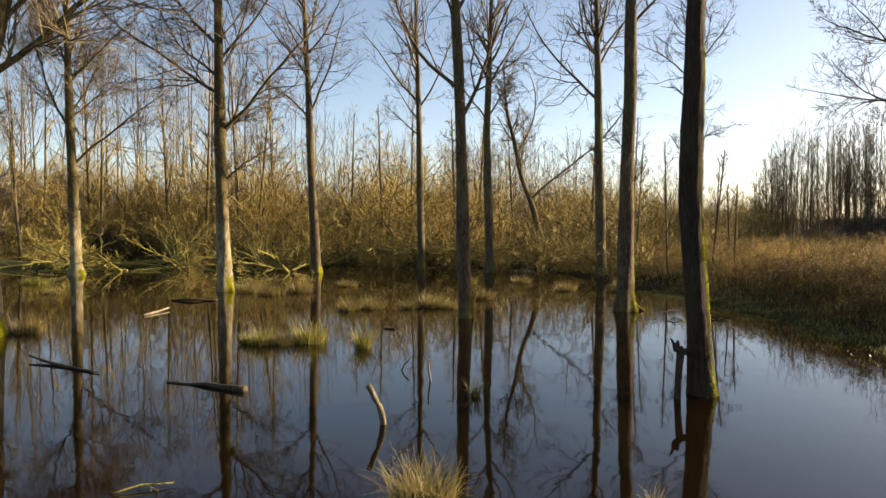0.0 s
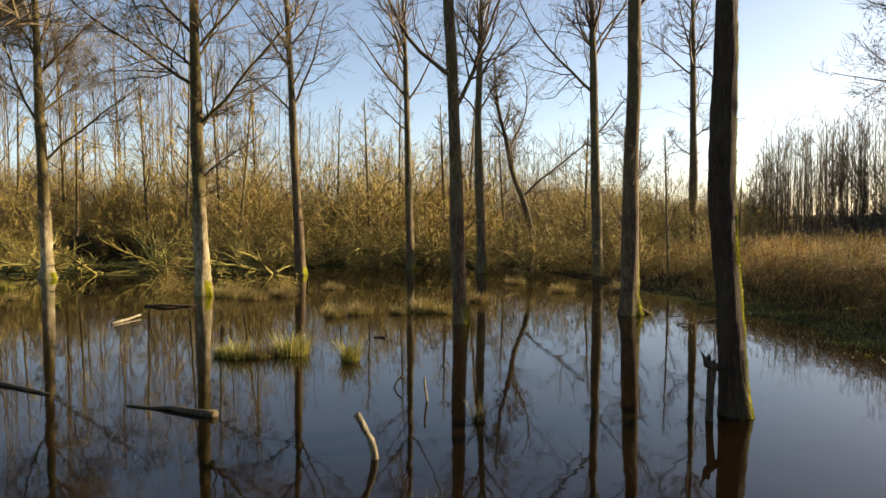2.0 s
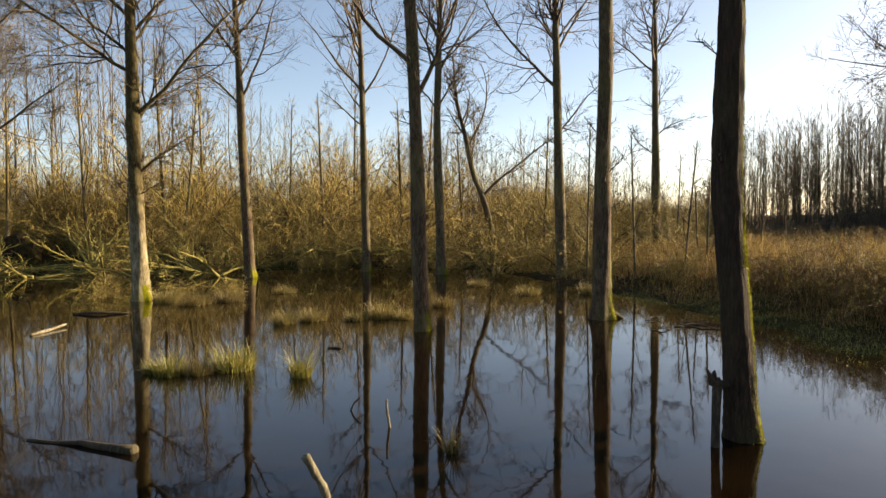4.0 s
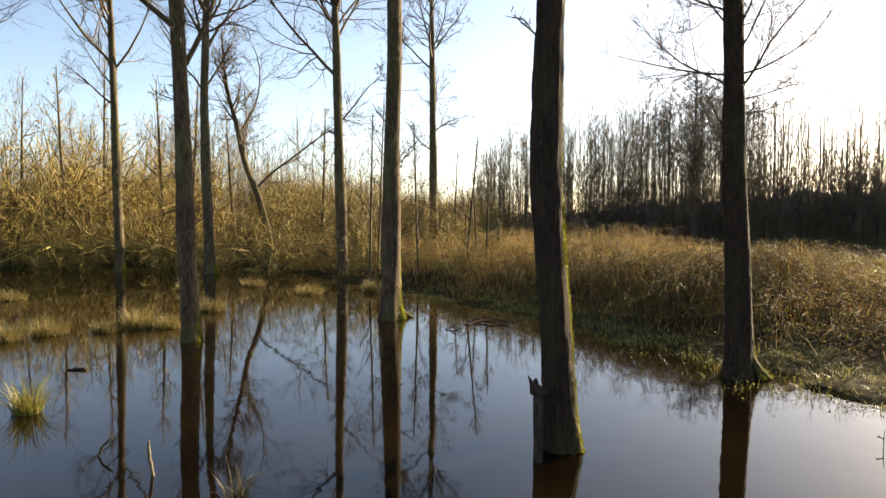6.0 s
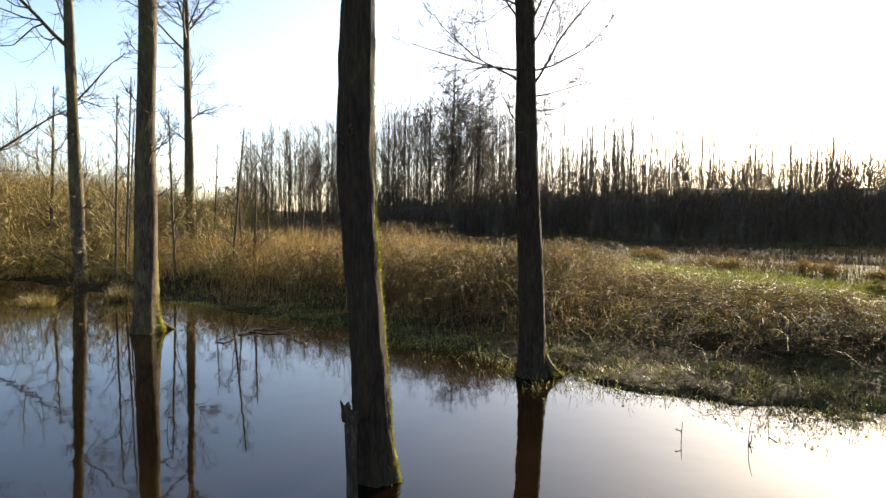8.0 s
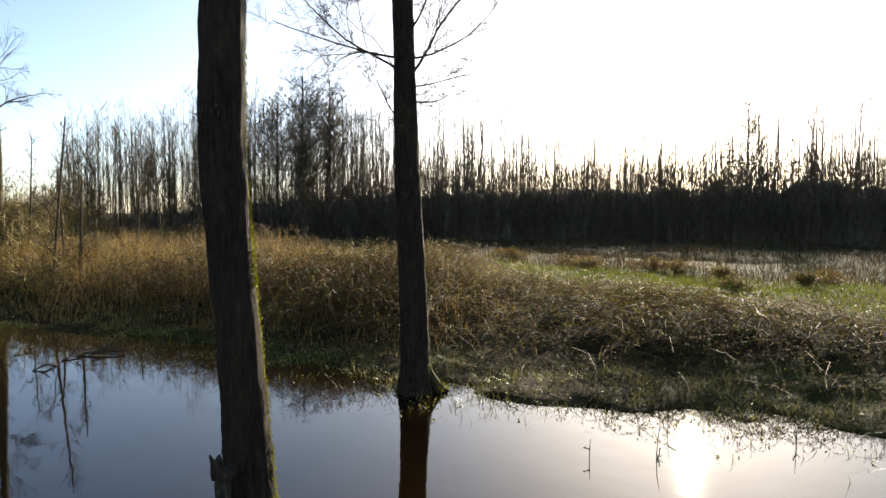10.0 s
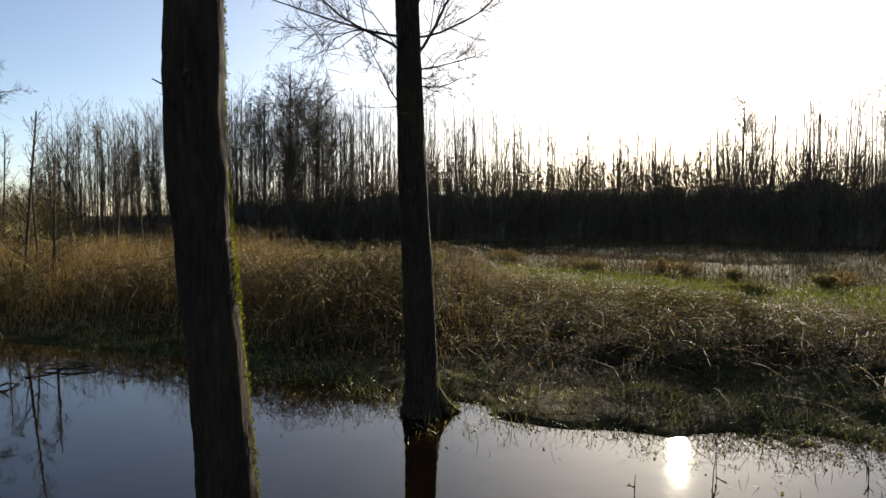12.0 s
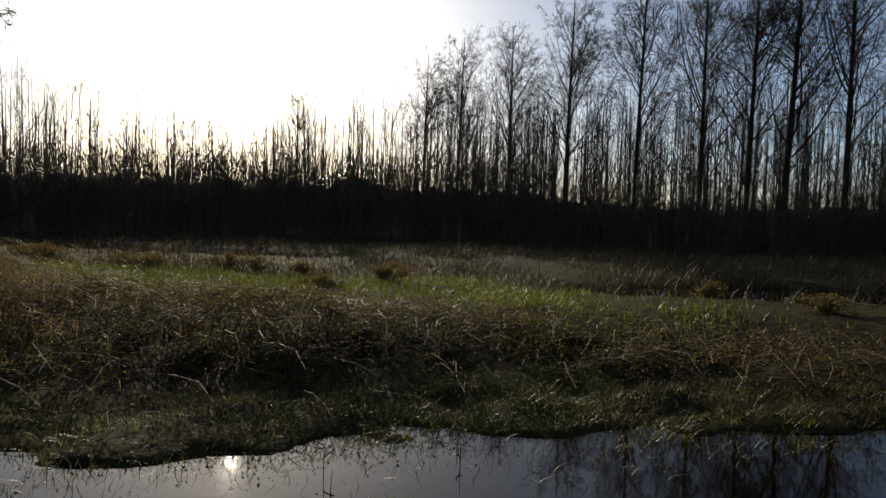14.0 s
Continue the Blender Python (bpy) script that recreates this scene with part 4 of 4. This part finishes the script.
def wet_edge(x, y):
    d = lake_gap(x, y)
    return np.exp(-(((d - 0.9) / 0.85) ** 2)) * (d > -0.1) * np.clip((13.5 - y) / 3, 0.12, 1) * np.clip(value_noise(x, y, 0.7, 19) * 2.2 - 0.35, 0.08, 1)


x, y = scatter(rng, 190000, 8, 25, -12, 30, clearing)
x, y = x[:30000], y[:30000]
n = len(x)
s = blade_soup(rng, x, y, ground_height(x, y) - 0.02, rng.uniform(0.08, 0.24, n), rng.uniform(0.012, 0.028, n), rng.uniform(0.2, 1.2, n))
tagged(s.part("green_grass", GRASS), "short green grass in the marsh clearing", "grass", kind="stuff")
x, y = scatter(rng, 130000, 6, 13, -3, 24, wet_edge)
x, y = x[:40000], y[:40000]
n = len(x)
s = blade_soup(rng, x, y, ground_height(x, y) - 0.02, rng.uniform(0.04, 0.17, n), rng.uniform(0.006, 0.014, n), rng.uniform(0.2, 1.4, n), 0.4)
tagged(s.part("shore_grass", TURF), "low mossy grass along the water's edge", "grass", kind="stuff")

# tawny grass over the open marsh
rng = np.random.default_rng(67)
x, y = scatter(rng, 110000, 10, 44, -14, 48, lambda x, y: (x > rim(y) + 4.5 - 3 * (y > 22)) * np.clip(value_noise(x, y, 2.5, 14) * 1.8 - 0.4, 0.04, 1) * (ground_height(x, y) > HIGH - 0.06) * (np.hypot(x - 2, y - 8) < 43))
x, y = x[:24000], y[:24000]
n = len(x)
s = blade_soup(rng, x, y, ground_height(x, y) - 0.02, rng.uniform(0.15, 0.55, n), rng.uniform(0.015, 0.035, n), rng.uniform(0.1, 1.2, n), 0.3)
tagged(s.part("marsh_grass", MARSH), "tawny winter grass over the open marsh", "grass", kind="stuff")

# low dark bushes dotted over the meadow
rng = np.random.default_rng(66)
for i in range(22):
    y = rng.uniform(-4, 22)
    x = float(rim(y)) + rng.uniform(2.2, 8.0)
    z = float(ground_height(x, y))
    if z < HIGH + 0.05:
        continue
    root = tagged(new("bramble_bush"), "small dark bramble bush on the marsh meadow", "bush", "bushes on the meadow")
    root.location = (x, y, z)
    hh, rr, cnt = rng.uniform(0.2, 0.42), rng.uniform(0.3, 0.9), 60
    a, tl = rng.random(cnt) * 6.28, rng.random(cnt) ** 0.6
    tt = np.linspace(0, 1, 5)[None]
    P = np.stack([np.cos(a)[:, None] * rr * tl[:, None] * tt, np.sin(a)[:, None] * rr * tl[:, None] * tt, hh * np.sin(tt * 2.0) * (1.1 - 0.5 * tl[:, None]) - 0.03], -1) + rng.normal(size=(cnt, 5, 3)) * 0.03
    s = Soup()
    s.tubes(P, np.full((cnt, 5), 0.006), 3)
    tagged(s.part("brushwood", CANE, root), kind="stuff")
    s = Soup()
    s.leaves(P[:, 1:].reshape(-1, 3).repeat(4, 0) + rng.normal(size=(cnt * 16, 3)) * 0.06, rng.uniform(0.025, 0.06, cnt * 16), rng)
    tagged(s.part("foliage", LEAF, root, smooth=False), kind="stuff")

# stems and scraps standing in the shallows
rng = np.random.default_rng(64)
x, y = scatter(rng, 130000, 5, 12, -2, 24, lambda x, y: np.exp(-(((lake_gap(x, y) - np.where(y > 12.5, 0.2, 0.3)) / np.where(y > 12.5, 0.7, 0.85)) ** 2)) * np.clip(value_noise(x, y, 0.35, 12) * 1.8 - 0.5, 0.04, 1))
x, y = x[:13000], y[:13000]
n = len(x)
s = blade_soup(rng, x, y, np.maximum(ground_height(x, y), 0) - 0.03, rng.uniform(0.04, 0.2, n), rng.uniform(0.005, 0.012, n), rng.uniform(0, 1.4, n), 0.5)
q = np.stack([x, y, np.maximum(ground_height(x, y), 0) + 0.006], 1)[::4]
s.leaves(q + rng.normal(size=q.shape) * (0.1, 0.1, 0), rng.uniform(0.02, 0.05, len(q)), rng)
tagged(s.part("shore_weeds", RUSH), "dead weed stems and leaf scraps in the shallows", "weeds", kind="stuff")


# ---- tussocks in the water ----
def tussock(name, x, y, radius, height, material, label, seed, number=420):
    rng = np.random.default_rng(seed)
    root = tagged(new(name), label, "grass tussock", "tussocks in the water")
    root.location = (x, y, 0)
    a, r = rng.random(number) * 6.283, radius * 0.75 * np.sqrt(rng.random(number))
    px, py = r * np.cos(a), r * np.sin(a)
    t = np.linspace(0, 1, 5)[None, :, None]
    out = np.stack([np.cos(a), np.sin(a), np.zeros(number)], 1) * (0.35 + r / radius)[:, None]
    out += rng.normal(size=out.shape) * (0.75, 0.75, 0)
    out /= np.linalg.norm(out, axis=1, keepdims=True) + 0.2
    ln = height * rng.uniform(0.45, 1.3, number)[:, None, None] * (1.1 - 0.45 * r / radius)[:, None, None]
    bend = rng.uniform(0.15, 1.25, number)[:, None, None]
    P = np.stack([px, py, np.full(number, -0.03)], 1)[:, None] + UP * ln * (t - 0.5 * bend * t * t) + out[:, None] * ln * (0.22 * t + 0.55 * bend * t ** 1.8)
    side = np.cross(out, UP)
    side /= np.linalg.norm(side, axis=1, keepdims=True)
    s = Soup()
    s.blades(P, rng.uniform(0.006, 0.015, number) * (1 + radius * 0.6), side)
    tagged(s.part("grass", material, root), kind="stuff")
    th = np.arange(14) * 2 * np.pi / 14
    rings = [(0.8, -0.25), (0.72, 0.015), (0.45, 0.06), (0.06, 0.08)]
    v = [(radius * 0.8 * f * math.cos(q) * rng.uniform(0.85, 1.15), radius * 0.8 * f * math.sin(q) * rng.uniform(0.85, 1.15), zz) for f, zz in rings for q in th]
    idx = np.arange(56).reshape(4, 14)
    c = Soup()
    c.add(v, quad=np.stack([idx[:-1], np.roll(idx, -1, 1)[:-1], np.roll(idx, -1, 1)[1:], idx[1:]], -1))
    c.part("peat_clump", GROUND, root)
    return root


LIVE = "green rush tussock standing in the dark water"
DRY = "straw-coloured dead grass tussock in the water"
for i, (x, y, r, h, m, lab) in enumerate([
    (-2.82, 14.1, 0.42, 0.6, RUSH, LIVE), (-3.28, 13.85, 0.3, 0.36, STRAW, DRY), (-3.72, 13.8, 0.31, 0.46, RUSH, LIVE), (-4.05, 13.95, 0.16, 0.3, RUSH, LIVE), (-1.66, 13.5, 0.2, 0.6, RUSH, "green and straw-coloured rush tuft in the water"),
    (-2.95, 18.9, 0.36, 0.5, STRAW, DRY), (-2.35, 19.3, 0.42, 0.5, STRAW, DRY), (-1.35, 19.3, 0.35, 0.35, STRAW, DRY), (-0.75, 19.6, 0.45, 0.6, STRAW, DRY), (-0.2, 19.4, 0.35, 0.4, STRAW, DRY), (0.75, 21.6, 0.35, 0.45, STRAW, DRY),
    (-13.6, 22.9, 0.4, 0.35, STRAW, DRY), (-9.3, 15.1, 0.5, 0.5, STRAW, DRY), (0.02, 6.35, 0.36, 0.55, STRAW, DRY), (3.5, 24.2, 0.5, 0.45, STRAW, DRY), (-7.2, 23.4, 0.5, 0.55, STRAW, DRY), (-6.2, 22.8, 0.6, 0.5, STRAW, DRY),
    (-5.4, 23.4, 0.55, 0.45, STRAW, DRY), (0.45, 10.0, 0.1, 0.42, STRAW, "sparse russet reed tuft standing in the water"), (1.95, 6.3, 0.1, 0.3, STRAW, DRY), (2.2, 27, 0.5, 0.4, STRAW, DRY), (0.2, 26.5, 0.4, 0.4, STRAW, DRY), (-16.5, 26.5, 0.7, 0.4, RUSH, LIVE), (-4.2, 25.5, 0.5, 0.4, STRAW, DRY), (5.4, 24.2, 0.45, 0.5, STRAW, DRY),
]):
    tussock("grass_tussock", x, y, r, h, m, lab, 500 + i, int((140 + 700 * r) * (0.35 if r < 0.12 else 1)))


# ---- fallen wood ----
def log(name, pts, radii, material, label, category, seed, twigs=0, sides=9):
    """A round of wood along a bent line, with cut or broken ends and side shoots."""
    rng = np.random.default_rng(seed)
    P = np.array(pts, float)
    t = np.linspace(0, len(P) - 1, 3 * len(P))
    path = np.stack([np.interp(t, np.arange(len(P)), P[:, c]) for c in range(3)], 1)
    path[1:-1] += rng.normal(size=path[1:-1].shape) * np.mean(radii) * 0.15
    rad = np.interp(t, np.arange(len(P)), radii) * (1 + 0.1 * rng.normal(size=len(t)))
    path = np.concatenate([path[:1], path, path[-1:]])
    rad = np.concatenate([[0.001], rad, [0.001]])
    s = Soup()
    path[0] -= (path[2] - path[1]) * 0.02
    path[-1] += (path[-2] - path[-3]) * 0.02
    s.tubes(path[None], rad[None], sides)
    if twigs:
        p1, r1 = offshoots(rng, path[None, 1:-1], rad[None, 1:-1], twigs, 0.1, 1.0, (25, 60), (0.2, 0.5), 0.2, 0.12, 5, 0.6, 0.008)
        s.tubes(p1, r1, 4)
        p2, r2 = offshoots(rng, p1, r1, 4, 0.2, 1.0, (25, 55), (0.3, 0.6), 0.1, 0.12, 3, 0.6, 0.006)
        s.tubes(p2, r2, 3)
    return tagged(s.part(name, material), label, category)


log("floating_log", [(-4.15, 10.65, 0.0), (-3.5, 10.45, 0.02), (-2.8, 10.15, 0.03)], [0.02, 0.03, 0.06], WET_WOOD, "dark waterlogged branch with a thick end floating", "log", 601)
log("stick", [(-0.62, 8.7, -0.1), (-0.66, 8.62, 0.2), (-0.78, 8.5, 0.5)], [0.035, 0.04, 0.036], DEAD_WOOD, "pale broken stake poking out of the water", "stick", 602)
log("floating_branch", [(-7.3, 12.2, 0.08), (-6.6, 11.8, 0.02), (-5.5, 11.2, 0.02)], [0.02, 0.028, 0.012], WET_WOOD, "thin dark branch floating on the water", "branch", 603, 1)
log("floating_branch", [(-7.95, 17.68, 0.02), (-7.84, 18.9, 0.06)], [0.04, 0.025], DEAD_WOOD, "pale bleached branch lying on the water", "branch", 604)
log("stick", [(-0.2, 10.9, -0.1), (-0.24, 10.85, 0.18), (-0.24, 10.8, 0.34)], [0.014, 0.018, 0.014], DEAD_WOOD, "short pale stick standing in the water", "stick", 605)
log("stick", [(-0.75, 11.6, -0.05), (-0.68, 11.6, 0.1), (-0.6, 11.6, 0.17)], [0.01, 0.013, 0.01], WET_WOOD, "short dark stick standing in the water", "stick", 606)
log("floating_branch", [(-1.55, 15.8, 0.0), (-1.3, 15.75, 0.02)], [0.025, 0.018], WET_WOOD, "bit of dark wood floating", "branch", 607)
log("floating_branch", [(-8.7, 21.0, 0.02), (-8.0, 20.8, 0.05), (-7.3, 21.0, 0.02)], [0.03, 0.05, 0.02], WET_WOOD, "dark waterlogged branch beside a pale trunk", "branch", 608, 1)
for i, (x, y, dx, dy) in enumerate([(5.6, 17.6, 0.9, 0.4), (6.0, 18.2, 0.7, -0.5), (5.3, 18.6, 0.5, 0.5), (6.4, 17.2, -0.5, 0.8), (5.0, 17.2, 0.4, 0.1)]):
    log("floating_branch", [(x, y, 0.01), (x + dx * 0.5, y + dy * 0.5, 0.05), (x + dx, y + dy, 0.01)], [0.012, 0.016, 0.008], WET_WOOD, "thin dark driftwood twig at the shore", "branch", 620 + i, 4, 5)


def fallen_crown(x, y, z, specs, seed, label):
    """The crown of a toppled tree, its limbs splayed over the water: bearing, rise, length, girth."""
    rng = np.random.default_rng(seed)
    root = tagged(new("fallen_tree"), label, "fallen tree")
    root.location = (x, y, z)
    for az, rise, length, girth in specs:
        lp = limb_path(rng, (0, 0, 0), az, rise, length, lift=-0.25, wig=0.14)
        lr = girth * np.linspace(1, 0.3, len(lp))
        ls = Soup()
        ls.tubes(lp[None], lr[None], 7)
        p1, r1 = offshoots(rng, lp[None], lr[None], 6, 0.15, 1.0, (25, 65), (0.25, 0.6), 0.1, 0.2, 5, 0.6, 0.014)
        ls.tubes(p1, r1, 4)
        p2, r2 = offshoots(rng, p1, r1, 3, 0.2, 1.0, (25, 60), (0.3, 0.6), 0.0, 0.2, 3, 0.6, 0.009)
        ls.tubes(p2, r2, 3)
        ls.part("limb", MOSSY_WOOD, root)
    return root


def root_plate(x, y, wide, high, seed):
    """A dark mound of soil with roots sticking out of it."""
    rng = np.random.default_rng(seed)
    root = tagged(new("root_plate"), "dark mound of soil and roots at the thicket's foot", "root plate")
    root.location = (x, y, -0.1)
    a, h = np.meshgrid(np.linspace(0, 2 * np.pi, 25), np.linspace(0, 1, 10), indexing="ij")
    r = np.sqrt(np.clip(1 - h ** 2.4, 0, 1)) * (0.8 + 0.4 * value_noise(np.cos(a) * 2 + 9, np.sin(a) * 2 + h * 3, 1.0, seed)) + 0.02
    r[-1] = r[0]
    s = Soup()
    idx = np.arange(a.size).reshape(a.shape)
    s.add(np.stack([np.cos(a) * r * wide / 2, np.sin(a) * r * wide / 3.5, h * high], -1), quad=np.stack([idx[:-1, :-1], idx[1:, :-1], idx[1:, 1:], idx[:-1, 1:]], -1))
    s.part("soil", GROUND, root)
    for i in range(9):
        az = rng.uniform(-180, 0)
        lp = limb_path(rng, (math.cos(radians(az)) * wide * 0.35, math.sin(radians(az)) * wide * 0.2, high * rng.uniform(0.3, 0.9)), az, rng.uniform(-20, 60), wide * rng.uniform(0.3, 0.6), 6, -0.3, 0.25)
        t_ = Soup()
        t_.tubes(lp[None], (0.04 * np.linspace(1, 0.3, 6))[None], 5)
        t_.part("root", WET_WOOD, root)
    return root


fallen_crown(-14.6, 34.8, 0.35, [(20, 42, 3.2, 0.06), (35, 58, 2.6, 0.05), (8, 30, 2.2, 0.045), (160, 22, 3.6, 0.065), (172, 12, 3.9, 0.06), (185, 30, 2.8, 0.05), (150, 45, 2.6, 0.05), (200, 2, 3.0, 0.05), (250, -6, 1.9, 0.045), (290, -4, 1.8, 0.045), (-40, 8, 1.7, 0.04), (110, 50, 2.6, 0.05), (178, 48, 2.4, 0.045)], 801, "toppled tree's crown of mossy yellow-green limbs")
fallen_crown(-19.6, 34.2, 0.25, [(175, 6, 4.6, 0.09), (160, 35, 3.2, 0.055), (120, 52, 3.0, 0.05), (190, 22, 2.6, 0.05), (20, 6, 3.4, 0.07), (60, 50, 2.4, 0.045), (250, 0, 1.8, 0.04), (220, 10, 2.4, 0.05)], 802, "fallen mossy limbs behind a pale trunk")
log("fallen_log", [(-26.5, 36.6, 0.12), (-23.5, 35.8, 0.16), (-20.9, 35.0, 0.1)], [0.2, 0.19, 0.16], MOSSY_WOOD, "long fallen log covered in yellow-green moss", "log", 803, 3, 10)
root_plate(-20.3, 39.3, 2.5, 1.9, 805)
# added dark body standing in for a shaded hole in the thicket
root_plate(-10.5, 37.6, 1.2, 1.3, 806)
rng = np.random.default_rng(71)
for i in range(34):
    x, y = rng.uniform(-21, -7.5), rng.uniform(31.5, 37.5)
    az, ln = rng.random() * 6.28, rng.uniform(2, 4.5)
    rise = rng.uniform(0.1, 1.3)
    log("fallen_branch", [(x, y, 0.02), (x + math.cos(az) * ln * 0.5, y + math.sin(az) * ln * 0.4, rise * 0.7), (x + math.cos(az) * ln, y + math.sin(az) * ln * 0.8, rise)], [0.06, 0.05, 0.02], MOSSY_WOOD, "fallen branch overgrown with yellow-green moss", "branch", 640 + i, 9, 6)
for i in range(18):
    x, y = rng.uniform(-9, 4), rng.uniform(34.5, 38)
    az, ln = rng.random() * 6.28, rng.uniform(2, 4)
    log("fallen_branch", [(x, y, 0.3), (x + math.cos(az) * ln * 0.5, y + math.sin(az) * ln * 0.4, 1.0), (x + math.cos(az) * ln, y + math.sin(az) * ln * 0.8, 0.9)], [0.05, 0.045, 0.02], MOSSY_WOOD, "fallen branch overgrown with yellow-green moss", "branch", 760 + i, 8, 6)
log("floating_branch", [(-2.75, 6.45, 0.02), (-2.55, 6.6, 0.04), (-2.3, 6.68, 0.03)], [0.008, 0.012, 0.006], MOSSY_WOOD, "mossy yellow twig floating on the water", "branch", 630, 3, 5)
# reed stalks and single twigs in open water
for i, (x, y, h, dx) in enumerate([(2.6, 12.6, 0.22, 0.03), (7.0, 8.6, 0.35, 0.12), (6.6, 9.1, 0.2, 0.02), (7.9, 8.8, 0.3, 0.05), (8.2, 7.6, 0.25, -0.05)]):
    log("stick", [(x, y, -0.1), (x + dx * 0.3, y, h * 0.5), (x + dx, y, h)], [0.004, 0.004, 0.002], WET_WOOD, "single thin dead stalk standing in the water", "stick", 680 + i, 1, 4)
